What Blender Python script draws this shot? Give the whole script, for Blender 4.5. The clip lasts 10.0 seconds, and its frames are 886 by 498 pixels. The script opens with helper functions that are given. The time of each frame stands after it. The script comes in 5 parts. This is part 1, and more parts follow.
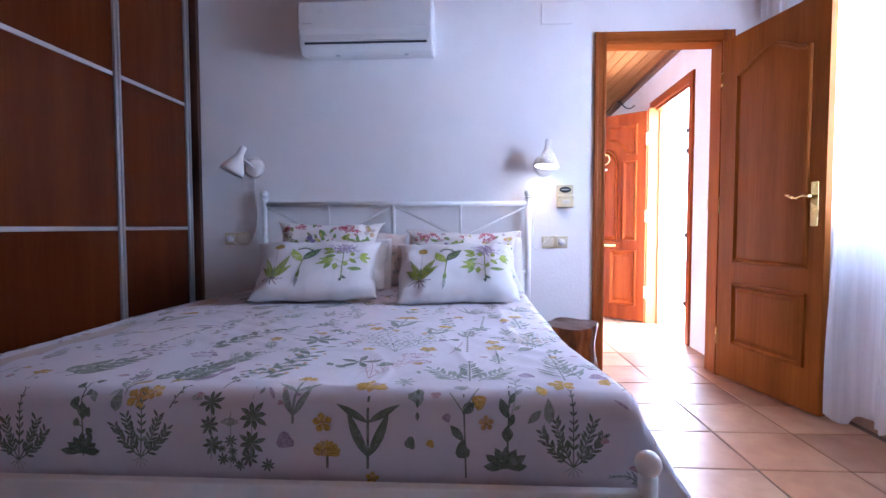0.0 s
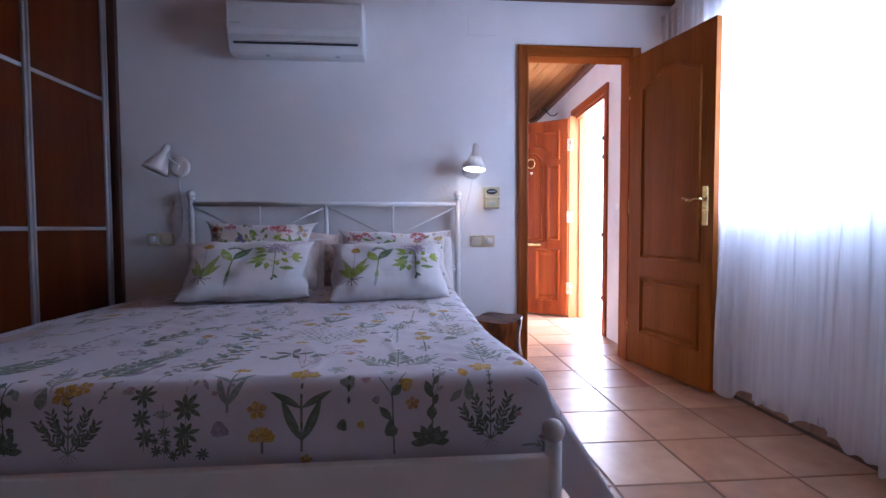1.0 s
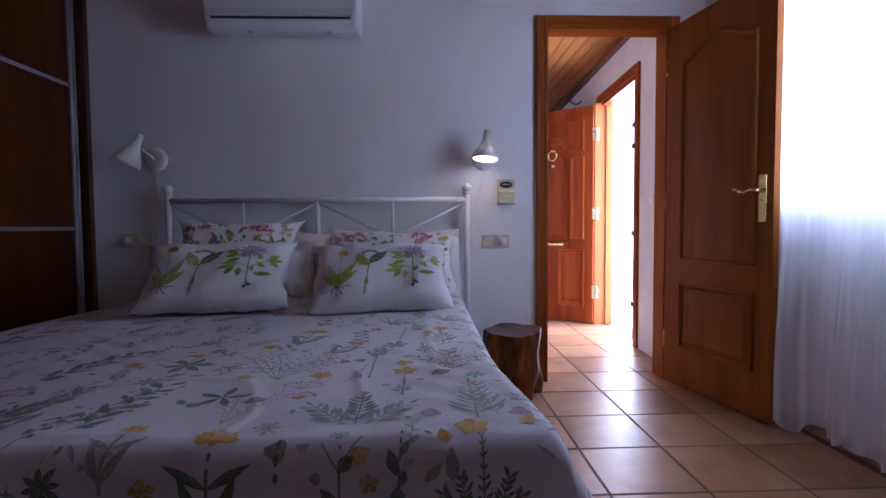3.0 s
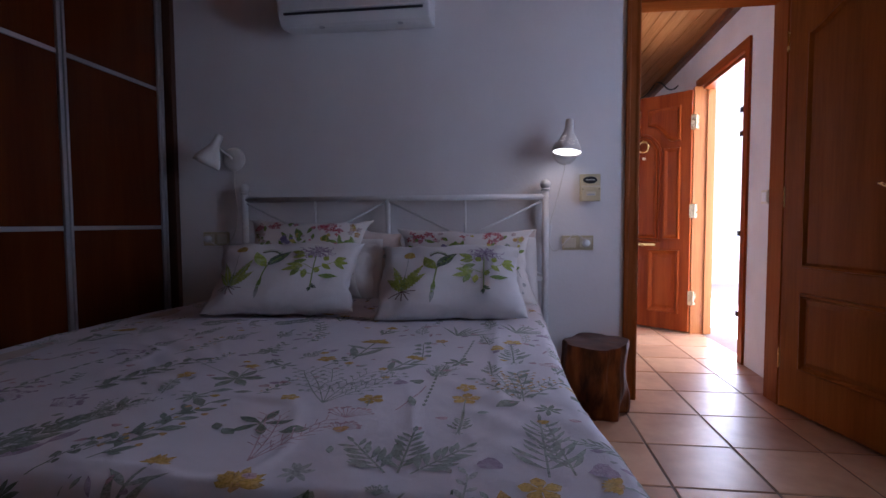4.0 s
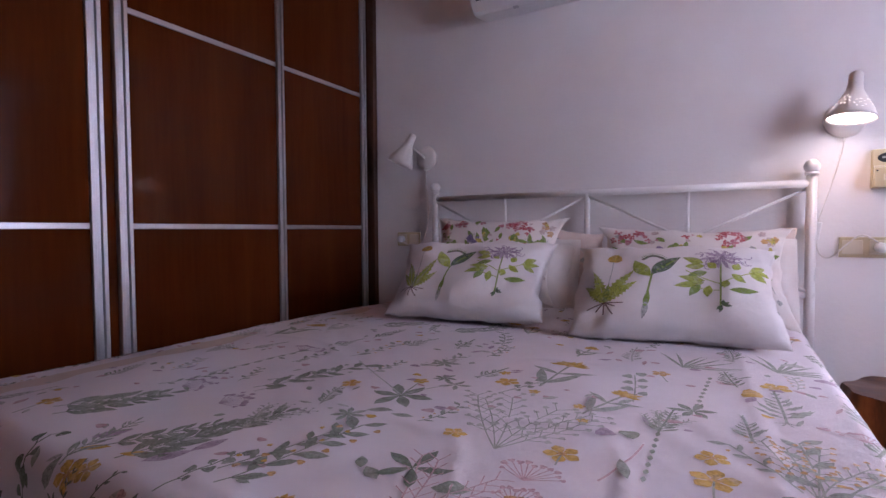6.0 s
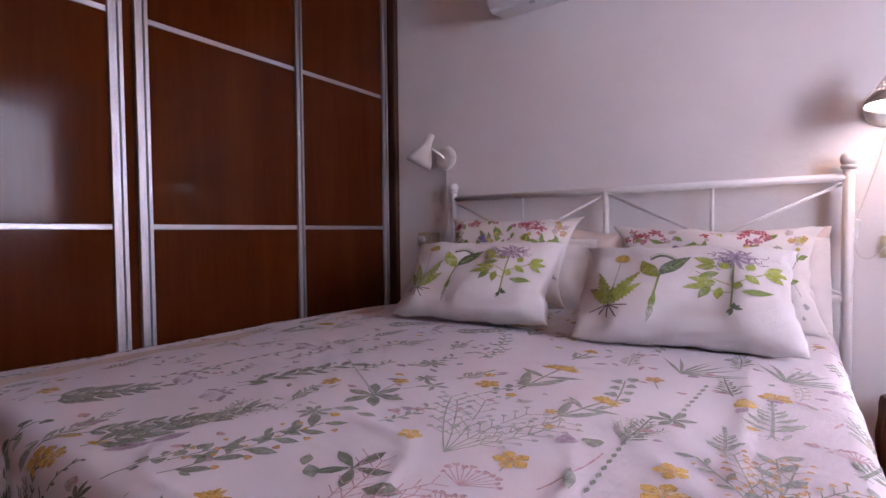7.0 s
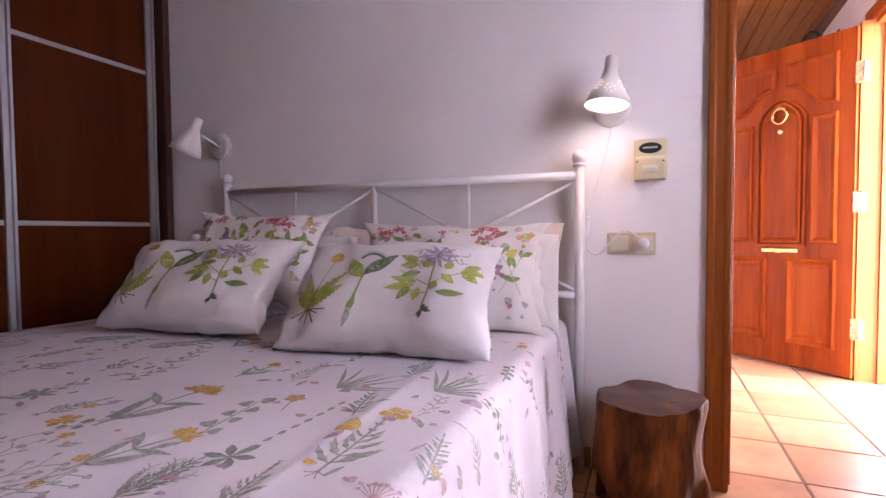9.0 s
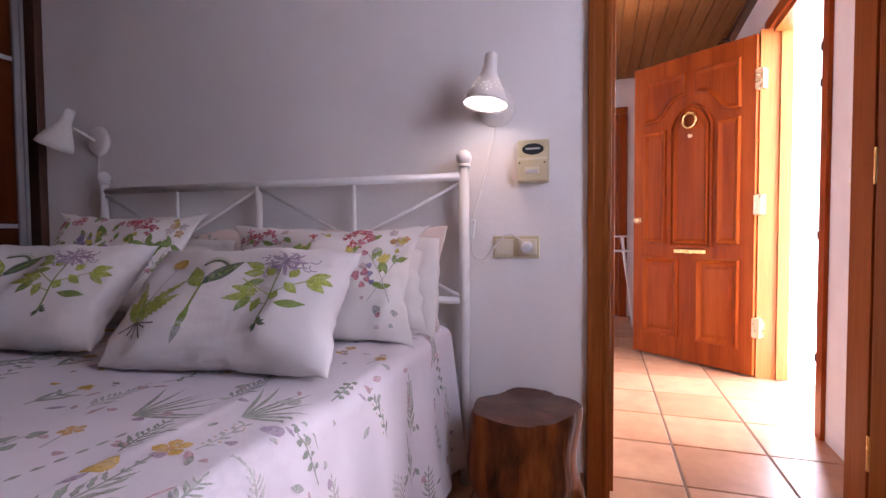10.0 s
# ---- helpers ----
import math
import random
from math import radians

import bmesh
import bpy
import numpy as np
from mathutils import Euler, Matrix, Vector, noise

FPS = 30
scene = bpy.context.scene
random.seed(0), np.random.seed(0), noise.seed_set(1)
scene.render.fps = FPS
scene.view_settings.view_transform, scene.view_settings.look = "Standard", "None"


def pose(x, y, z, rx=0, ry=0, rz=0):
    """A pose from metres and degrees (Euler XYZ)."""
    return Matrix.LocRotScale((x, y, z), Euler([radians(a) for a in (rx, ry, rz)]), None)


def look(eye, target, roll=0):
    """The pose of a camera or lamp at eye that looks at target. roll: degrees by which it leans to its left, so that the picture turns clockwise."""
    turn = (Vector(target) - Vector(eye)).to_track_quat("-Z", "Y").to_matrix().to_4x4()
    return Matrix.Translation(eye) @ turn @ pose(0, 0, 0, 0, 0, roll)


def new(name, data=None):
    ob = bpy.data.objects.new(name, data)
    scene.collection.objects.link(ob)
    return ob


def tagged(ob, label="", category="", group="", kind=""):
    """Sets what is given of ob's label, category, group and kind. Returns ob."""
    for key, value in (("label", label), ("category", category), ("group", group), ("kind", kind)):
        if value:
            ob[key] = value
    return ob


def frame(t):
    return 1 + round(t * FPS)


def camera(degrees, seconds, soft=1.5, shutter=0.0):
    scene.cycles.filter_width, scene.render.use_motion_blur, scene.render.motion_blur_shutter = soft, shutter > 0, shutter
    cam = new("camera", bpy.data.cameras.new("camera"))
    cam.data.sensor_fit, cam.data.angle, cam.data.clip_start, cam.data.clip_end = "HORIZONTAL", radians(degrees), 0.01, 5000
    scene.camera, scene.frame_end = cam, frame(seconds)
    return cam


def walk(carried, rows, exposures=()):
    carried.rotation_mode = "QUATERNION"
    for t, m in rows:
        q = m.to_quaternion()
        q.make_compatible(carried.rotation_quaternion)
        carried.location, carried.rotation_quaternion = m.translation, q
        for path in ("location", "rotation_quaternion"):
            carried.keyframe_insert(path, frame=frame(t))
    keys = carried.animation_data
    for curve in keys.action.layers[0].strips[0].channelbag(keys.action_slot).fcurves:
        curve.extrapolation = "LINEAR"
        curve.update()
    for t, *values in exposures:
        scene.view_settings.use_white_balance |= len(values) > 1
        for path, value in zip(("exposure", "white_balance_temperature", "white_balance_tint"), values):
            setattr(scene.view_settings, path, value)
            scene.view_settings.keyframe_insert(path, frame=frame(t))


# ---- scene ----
cam = camera(84.5, 10.0)
PATH = [
    (0, (0.064, -0.086, 0.923), (-0.036, 1.909, 0.831), -0.1),
    (0.5, (0.042, -0.178, 0.939), (0.17, 1.815, 0.839), 0.1),
    (1, (0.085, -0.191, 0.912), (0.249, 1.801, 0.826), -0.2),
    (1.5, (0.063, -0.132, 0.932), (0.27, 1.855, 0.834), -0.0),
    (2, (0.124, -0.014, 0.906), (0.315, 1.976, 0.824), -0.2),
    (3.5, (0.219, 0.276, 0.92), (0.153, 2.273, 0.822), -0.4),
    (4, (0.234, 0.367, 0.932), (-0.02, 2.348, 0.825), -0.3),
    (4.5, (0.169, 0.486, 0.918), (-0.251, 2.439, 0.824), -0.3),
    (5, (0.156, 0.589, 0.921), (-0.491, 2.479, 0.821), -0.5),
    (5.5, (0.144, 0.631, 0.902), (-0.704, 2.441, 0.814), -0.4),
    (7, (0.277, 0.748, 0.887), (-0.883, 2.375, 0.818), -0.5),
    (7.5, (0.378, 0.854, 0.878), (-0.796, 2.472, 0.807), -0.6),
    (8, (0.46, 0.982, 0.889), (-0.653, 2.642, 0.815), -0.6),
    (8.5, (0.572, 1.1, 0.895), (-0.378, 2.859, 0.819), -0.7),
    (9, (0.661, 1.166, 0.87), (-0.111, 3.009, 0.798), -0.4),
    (9.5, (0.768, 1.24, 0.861), (0.08, 3.116, 0.792), -0.4),
    (10, (0.882, 1.34, 0.881), (0.268, 3.243, 0.806), -0.4),
]
EXPOSURES = [
    (0.0, 2.70, 4980, 18), (0.5, 2.06, 5020, 18), (1.0, 1.82, 5050, 19), (2.0, 1.38, 5070, 21), (3.5, 0.74, 5240, 24), (4.0, 0.53, 5400, 23), (4.5, 0.58, 5600, 23),
    (5.0, 0.97, 5780, 27), (5.5, 1.60, 5950, 31), (7.0, 2.38, 6450, 37), (7.6, 2.56, 6680, 37), (8.5, 2.37, 6680, 37), (9.5, 1.83, 6430, 34), (10.0, 1.62, 6350, 33),
]
walk(cam, [(t, look(eye, target, roll)) for t, eye, target, roll in PATH], EXPOSURES)


# ---- world, sun, large lights ----
world = bpy.data.worlds.new("sky")
scene.world = world
world.use_nodes = True
wt = world.node_tree
sky = wt.nodes.new("ShaderNodeTexSky")
sky.sky_type = "NISHITA"
sky.sun_disc = False
sky.sun_elevation = radians(50)
sky.sun_rotation = radians(240)
wt.links.new(sky.outputs[0], wt.nodes["Background"].inputs[0])
wt.nodes["Background"].inputs[1].default_value = 0.15

sun_data = bpy.data.lights.new("sun", "SUN")
sun_data.energy, sun_data.angle, sun_data.color = 5.0, radians(0.5), (1.0, 0.95, 0.86)
sun = new("sun", sun_data)
sun.matrix_world = look((-9, -3, 13), (3.0, 4.0, 0))


def area(name, eye, target, w, h, watts, color):
    d = bpy.data.lights.new(name, "AREA")
    d.shape, d.size, d.size_y, d.energy, d.color = "RECTANGLE", w, h, watts, color
    ob = new(name, d)
    ob.matrix_world = look(eye, target)
    return ob


# area lamps stand in for sky at the window, sunlit outdoors beyond the entrance
area("window_light", (1.975, 1.95, 1.52), (0, 1.95, 1.42), 0.96, 1.02, 13, (0.72, 0.84, 1.0))
area("entrance_light", (2.85, 5.6, 1.62), (0.0, 5.45, 1.45), 4.4, 3.2, 375, (0.94, 0.95, 1.0))


# ---- materials ----
def nodes_of(name):
    m = bpy.data.materials.new(name)
    m.use_nodes = True
    nt = m.node_tree
    return m, nt, nt.nodes["Principled BSDF"]


def noise_tex(nt, vec, scale, detail=4.0, rough=0.55):
    n = nt.nodes.new("ShaderNodeTexNoise")
    n.inputs["Scale"].default_value = scale
    n.inputs["Detail"].default_value = detail
    n.inputs["Roughness"].default_value = rough
    nt.links.new(vec, n.inputs["Vector"])
    return n.outputs["Fac"]


def coords(nt, stretch=(1, 1, 1), rnd=0.0):
    tc = nt.nodes.new("ShaderNodeTexCoord")
    mp = nt.nodes.new("ShaderNodeMapping")
    mp.inputs["Scale"].default_value = stretch
    nt.links.new(tc.outputs["Object"], mp.inputs["Vector"])
    if rnd:
        oi = nt.nodes.new("ShaderNodeObjectInfo")
        mul = nt.nodes.new("ShaderNodeVectorMath")
        mul.operation = "SCALE"
        mul.inputs[0].default_value = (3.1, 5.7, 2.3)
        nt.links.new(oi.outputs["Random"], mul.inputs["Scale"])
        nt.links.new(mul.outputs[0], mp.inputs["Location"])
    return mp.outputs[0]


def ramp(nt, fac, stops):
    r = nt.nodes.new("ShaderNodeValToRGB")
    el = r.color_ramp.elements
    while len(el) < len(stops):
        el.new(0.5)
    for e, (p, c) in zip(el, stops):
        e.position, e.color = p, (*c, 1)
    nt.links.new(fac, r.inputs[0])
    return r.outputs[0]


def mixed(nt, fac, a, b, mode="MIX"):
    m = nt.nodes.new("ShaderNodeMix")
    m.data_type, m.blend_type = "RGBA", mode
    for sock, v in ((m.inputs[0], fac), (m.inputs[6], a), (m.inputs[7], b)):
        if isinstance(v, bpy.types.NodeSocket):
            nt.links.new(v, sock)
        elif isinstance(v, (int, float)):
            sock.default_value = v
        else:
            sock.default_value = (*v, 1)
    return m.outputs[2]


def bumped(nt, bsdf, height, strength, dist=0.01):
    b = nt.nodes.new("ShaderNodeBump")
    b.inputs["Strength"].default_value = strength
    b.inputs["Distance"].default_value = dist
    nt.links.new(height, b.inputs["Height"])
    nt.links.new(b.outputs[0], bsdf.inputs["Normal"])


def plain(name, color, rough=0.5, metal=0.0, var=0.12, scale=6.0, bump=0.08, bscale=90.0, coat=0.0, stretch=(1, 1, 1), rvar=0.08):
    """Colour with two scales of variation and a fine relief."""
    m, nt, p = nodes_of(name)
    v = coords(nt, stretch)
    big, small = noise_tex(nt, v, scale), noise_tex(nt, v, bscale, 3)
    dark = tuple(c * (1 - var) for c in color)
    light = tuple(min(1, c * (1 + var * 0.6)) for c in color)
    c1 = ramp(nt, big, [(0.3, dark), (0.7, light)])
    c2 = mixed(nt, var * 0.6, c1, ramp(nt, small, [(0.3, dark), (0.7, light)]))
    nt.links.new(c2, p.inputs["Base Color"])
    r = ramp(nt, big, [(0.3, (rough - rvar,) * 3), (0.7, (rough + rvar,) * 3)])
    nt.links.new(r, p.inputs["Roughness"])
    p.inputs["Metallic"].default_value = metal
    p.inputs["Coat Weight"].default_value = coat
    p.inputs["Coat Roughness"].default_value = 0.12
    if bump:
        bumped(nt, p, small, bump, 0.004)
    return m


def wood(name, dark, mid, light, axis=2, rough=0.35, coat=0.3, fine=70.0, coarse=7.0, bump=0.05, spec=0.5, grain=0.45):
    """Varnished wood with its grain along the given axis."""
    m, nt, p = nodes_of(name)
    st = [1.0, 1.0, 1.0]
    st[axis] = 0.06
    v = coords(nt, tuple(st), rnd=1.0)
    g1, g2 = noise_tex(nt, v, coarse, 3), noise_tex(nt, v, fine, 5, 0.65)
    c = ramp(nt, g1, [(0.28, dark), (0.52, mid), (0.75, light)])
    c = mixed(nt, grain, c, ramp(nt, g2, [(0.35, dark), (0.65, light)]))
    p.inputs["Specular IOR Level"].default_value = spec
    nt.links.new(c, p.inputs["Base Color"])
    nt.links.new(ramp(nt, g2, [(0.3, (rough + 0.05,) * 3), (0.7, (rough - 0.03,) * 3)]), p.inputs["Roughness"])
    p.inputs["Coat Weight"].default_value = coat
    p.inputs["Coat Roughness"].default_value = 0.15
    bumped(nt, p, g2, bump, 0.003)
    return m


def glow(name, color, strength):
    m, nt, p = nodes_of(name)
    p.inputs["Base Color"].default_value = (*color, 1)
    p.inputs["Emission Color"].default_value = (*color, 1)
    p.inputs["Emission Strength"].default_value = strength
    return m


def cloth(name, color, var=0.06, weave=900.0, bump=0.25):
    m, nt, p = nodes_of(name)
    v = coords(nt)
    big, small = noise_tex(nt, v, 5), noise_tex(nt, v, weave, 2)
    c = ramp(nt, big, [(0.3, tuple(k * (1 - var) for k in color)), (0.7, tuple(min(1, k * (1 + var * 0.5)) for k in color))])
    nt.links.new(c, p.inputs["Base Color"])
    p.inputs["Roughness"].default_value = 0.85
    p.inputs["Sheen Weight"].default_value = 0.15
    mid = noise_tex(nt, v, 38, 4)
    bumped(nt, p, mixed(nt, 0.35, mid, small), bump, 0.006)
    return m


def tile_material():
    m, nt, p = nodes_of("terracotta_tile")
    v = coords(nt, rnd=1.0)
    oi = nt.nodes.new("ShaderNodeObjectInfo")
    big, mid = noise_tex(nt, v, 3.4, 3), noise_tex(nt, v, 13, 3)
    c = mixed(nt, big, (0.20, 0.062, 0.018), (0.77, 0.49, 0.295))
    c = mixed(nt, 0.35, c, mixed(nt, mid, (0.18, 0.060, 0.018), (0.77, 0.49, 0.295)))
    tint = ramp(nt, oi.outputs["Random"], [(0.0, (0.70, 0.62, 0.56)), (0.4, (0.92, 0.90, 0.88)), (0.7, (1, 1, 1)), (1.0, (0.95, 0.84, 0.74))])
    c = mixed(nt, 1.0, c, tint, "MULTIPLY")
    nt.links.new(c, p.inputs["Base Color"])
    p.inputs["Roughness"].default_value = 0.34
    p.inputs["Specular IOR Level"].default_value = 0.50
    return m


def sheer_material():
    m, nt, p = nodes_of("sheer_voile")
    nt.nodes.remove(p)
    out = nt.nodes["Material Output"]
    v = coords(nt, (1, 1, 0.03))
    thread = noise_tex(nt, v, 60, 3)
    tr = nt.nodes.new("ShaderNodeBsdfTransparent")
    tl = nt.nodes.new("ShaderNodeBsdfTranslucent")
    df = nt.nodes.new("ShaderNodeBsdfDiffuse")
    tl.inputs[0].default_value = (0.94, 0.95, 0.97, 1)
    df.inputs[0].default_value = (0.92, 0.93, 0.95, 1)
    m1, m2 = nt.nodes.new("ShaderNodeMixShader"), nt.nodes.new("ShaderNodeMixShader")
    m1.inputs[0].default_value = 0.45
    nt.links.new(tl.outputs[0], m1.inputs[1])
    nt.links.new(df.outputs[0], m1.inputs[2])
    nt.links.new(ramp(nt, thread, [(0.3, (0.68,) * 3), (0.7, (0.80,) * 3)]), m2.inputs[0])
    nt.links.new(tr.outputs[0], m2.inputs[1])
    nt.links.new(m1.outputs[0], m2.inputs[2])
    nt.links.new(m2.outputs[0], out.inputs[0])
    return m


def glass_material():
    m, nt, p = nodes_of("window_glass")
    p.inputs["Transmission Weight"].default_value = 1.0
    p.inputs["Roughness"].default_value = 0.0
    p.inputs["IOR"].default_value = 1.1
    return m


M_WALL = plain("white_plaster", (0.87, 0.845, 0.835), 0.85, var=0.05, scale=2.2, bump=0.28, bscale=52)
M_HALLWALL = plain("rough_white_plaster", (0.74, 0.71, 0.70), 0.9, var=0.07, scale=5, bump=0.5, bscale=26)
M_GROUT = plain("dark_grout", (0.17, 0.115, 0.085), 0.9, var=0.25, scale=20, bump=0.3)
M_TILE = tile_material()
M_SKIRT = plain("ceramic_skirting", (0.40, 0.25, 0.155), 0.4, var=0.3, scale=12, bump=0.1)
M_DOOR = wood("honey_varnished_door", (0.190, 0.055, 0.0075), (0.285, 0.086, 0.0115), (0.360, 0.118, 0.0170), 2, 0.36, 0.0, spec=0.07, grain=0.30)
M_FRAME = wood("red_brown_varnished_frame", (0.215, 0.055, 0.010), (0.300, 0.082, 0.015), (0.370, 0.112, 0.022), 2, 0.45, 0.0, spec=0.10, grain=0.3)
M_FRAMEX = wood("red_brown_varnished_head", (0.215, 0.055, 0.010), (0.300, 0.082, 0.015), (0.370, 0.112, 0.022), 0, 0.55, 0.0, spec=0.0, grain=0.3)
M_ENTRY = wood("red_varnished_door", (0.17, 0.026, 0.0045), (0.28, 0.052, 0.0075), (0.39, 0.092, 0.013), 2, 0.30, 0.0, coarse=9.0, spec=0.13, grain=0.28)
M_ENTRYX = wood("red_varnished_trim", (0.22, 0.045, 0.007), (0.30, 0.068, 0.011), (0.37, 0.095, 0.017), 1, 0.38, 0.0, spec=0.13)
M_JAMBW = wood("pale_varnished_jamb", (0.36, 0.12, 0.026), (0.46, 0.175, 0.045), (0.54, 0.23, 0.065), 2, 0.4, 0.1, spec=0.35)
M_WARD = wood("cherry_laminate", (0.064, 0.0130, 0.0030), (0.086, 0.0185, 0.0044), (0.115, 0.028, 0.0070), 2, 0.09, 0.0, 60, 5, 0.003, 0.15, 0.25)
M_WARDK = wood("dark_cherry_jamb", (0.060, 0.020, 0.009), (0.080, 0.027, 0.012), (0.10, 0.034, 0.015), 2, 0.35, 0.1)
M_ALU = plain("brushed_aluminium", (0.58, 0.59, 0.62), 0.44, 1.0, 0.06, 9, 0.04, 200, stretch=(1, 1, 0.05))
M_PINE = wood("pine_ceiling_board", (0.25, 0.092, 0.020), (0.33, 0.130, 0.032), (0.40, 0.17, 0.046), 1, 0.55, 0.0, 60, 6, spec=0.15)
M_BEAM = wood("dark_ceiling_beam", (0.12, 0.042, 0.016), (0.16, 0.058, 0.022), (0.21, 0.08, 0.03), 0, 0.45, 0.1)
M_BEDMETAL = plain("white_enamelled_steel", (0.80, 0.79, 0.78), 0.35, 0, 0.04, 7, 0.05, 60, coat=0.2)
M_SHEET = cloth("white_printed_cotton", (0.74, 0.695, 0.74), 0.06, 900, 0.6)
M_PINKSHEET = cloth("pale_peach_cotton", (0.74, 0.62, 0.56), 0.08)
M_CUSHION = cloth("white_linen_cushion", (0.80, 0.77, 0.76), 0.07, 520, 1.0)
M_SHAM = cloth("floral_pillowcase_cotton", (0.80, 0.76, 0.73), 0.06, 800, 0.6)
M_MATTRESS = cloth("mattress_ticking", (0.62, 0.50, 0.44), 0.1)
M_LAMP = plain("cream_enamelled_lamp", (0.78, 0.74, 0.70), 0.4, 0, 0.05, 12, 0.05)
M_PLASTIC = plain("white_plastic", (0.80, 0.80, 0.80), 0.35, 0, 0.03, 9, 0.03)
M_ACLINE = plain("dark_slot", (0.03, 0.03, 0.035), 0.6, 0, 0.1, 9, 0.0)
M_ACGREY = plain("grey_slot_lip", (0.55, 0.55, 0.57), 0.45, 0, 0.05, 9, 0.0)
M_CREAM = plain("aged_cream_plastic", (0.64, 0.56, 0.36), 0.42, 0, 0.08, 14, 0.05)
M_CREAMLT = plain("ivory_plastic", (0.72, 0.66, 0.52), 0.38, 0, 0.06, 14, 0.04)
M_BADGE = plain("black_oval_badge", (0.025, 0.03, 0.035), 0.35, 0, 0.2, 20, 0.0)
M_BADGEBAR = plain("pale_badge_mark", (0.55, 0.57, 0.55), 0.5, 0, 0.1, 20, 0.0)
M_CABLE = plain("white_flex", (0.74, 0.71, 0.67), 0.5, 0, 0.05, 20, 0.0)
M_BLACKCABLE = plain("black_flex", (0.03, 0.03, 0.03), 0.6, 0, 0.2, 20, 0.0)
M_BRASS = plain("polished_brass", (0.72, 0.52, 0.20), 0.24, 1.0, 0.12, 25, 0.05)
M_HINGE = plain("pale_brass_hinge", (0.80, 0.70, 0.45), 0.3, 1.0, 0.12, 30, 0.05)
M_IRON = plain("black_iron", (0.02, 0.02, 0.022), 0.5, 0.6, 0.2, 20, 0.1)
M_CURTAIN = sheer_material()
M_ROD = plain("dark_wooden_rod", (0.10, 0.05, 0.03), 0.4)
M_GLASS = glass_material()
M_WINFRAME = plain("white_lacquered_window", (0.78, 0.78, 0.76), 0.4, 0, 0.05)
M_RENDER = plain("white_exterior_render", (0.80, 0.78, 0.74), 0.9, 0, 0.05, 2, 0.3, 40)
M_TERRACE = plain("pale_terrace_paving", (0.66, 0.58, 0.50), 0.7, 0, 0.12, 3, 0.2, 40)
M_BULB = glow("lit_bulb_diffuser", (1.0, 0.93, 0.80), 2.6)
M_HOLES = glow("light_through_perforations", (1.0, 0.90, 0.76), 1.5)


def stump_material():
    m, nt, p = nodes_of("varnished_stump")
    v = coords(nt, (1, 1, 0.22))
    g1, g2 = noise_tex(nt, v, 11, 5), noise_tex(nt, v, 60, 4)
    c = ramp(nt, g1, [(0.34, (0.010, 0.004, 0.002)), (0.45, (0.075, 0.020, 0.006)), (0.56, (0.19, 0.048, 0.010)), (0.74, (0.36, 0.110, 0.024))])
    knots = noise_tex(nt, coords(nt, (1, 1, 0.7)), 9, 2, 0.4)
    c = mixed(nt, ramp(nt, knots, [(0.54, (0,) * 3), (0.64, (0.85,) * 3)]), c, (0.022, 0.010, 0.007))
    c = mixed(nt, 0.3, c, ramp(nt, g2, [(0.35, (0.03, 0.009, 0.003)), (0.65, (0.22, 0.068, 0.017))]))
    nt.links.new(c, p.inputs["Base Color"])
    p.inputs["Roughness"].default_value = 0.44
    p.inputs["Coat Weight"].default_value = 0.0
    p.inputs["Specular IOR Level"].default_value = 0.10
    bumped(nt, p, g1, 0.6, 0.02)
    return m


def ring_material():
    m, nt, p = nodes_of("stump_end_grain")
    v = coords(nt)
    tc = nt.nodes.new("ShaderNodeTexWave")
    tc.wave_type, tc.rings_direction = "RINGS", "Z"
    tc.inputs["Scale"].default_value = 16
    tc.inputs["Distortion"].default_value = 5
    tc.inputs["Detail Scale"].default_value = 1.6
    nt.links.new(v, tc.inputs["Vector"])
    g = noise_tex(nt, v, 14, 5)
    c = ramp(nt, g, [(0.3, (0.050, 0.015, 0.006)), (0.55, (0.115, 0.036, 0.013)), (0.8, (0.19, 0.068, 0.026))])
    c = mixed(nt, 0.22, c, tc.outputs["Color"], "MULTIPLY")
    nt.links.new(c, p.inputs["Base Color"])
    p.inputs["Roughness"].default_value = 0.4
    p.inputs["Coat Weight"].default_value = 0.15
    bumped(nt, p, g, 0.2, 0.01)
    return m


M_STUMP, M_RINGS = stump_material(), ring_material()


def ink(name, c):
    """Watery textile print: the colour thins out towards the white of the cloth in soft blotches."""
    m, nt, p = nodes_of("print_" + name)
    v = coords(nt)
    blotch, fine = noise_tex(nt, v, 42, 4), noise_tex(nt, v, 260, 3)
    thin = tuple(k + (0.78 - k) * 0.42 for k in c)
    col = ramp(nt, blotch, [(0.32, tuple(k * 0.82 for k in c)), (0.5, c), (0.72, thin)])
    col = mixed(nt, 0.3, col, ramp(nt, fine, [(0.35, c), (0.7, thin)]))
    nt.links.new(col, p.inputs["Base Color"])
    p.inputs["Roughness"].default_value = 0.88
    wash = mixed(nt, 0.5, noise_tex(nt, v, 95, 5, 0.7), fine)
    nt.links.new(ramp(nt, wash, [(0.34, (0.35,) * 3), (0.50, (0.82,) * 3), (0.64, (1.0,) * 3)]), p.inputs["Alpha"])
    bumped(nt, p, noise_tex(nt, v, 900, 2), 0.15, 0.004)
    return m


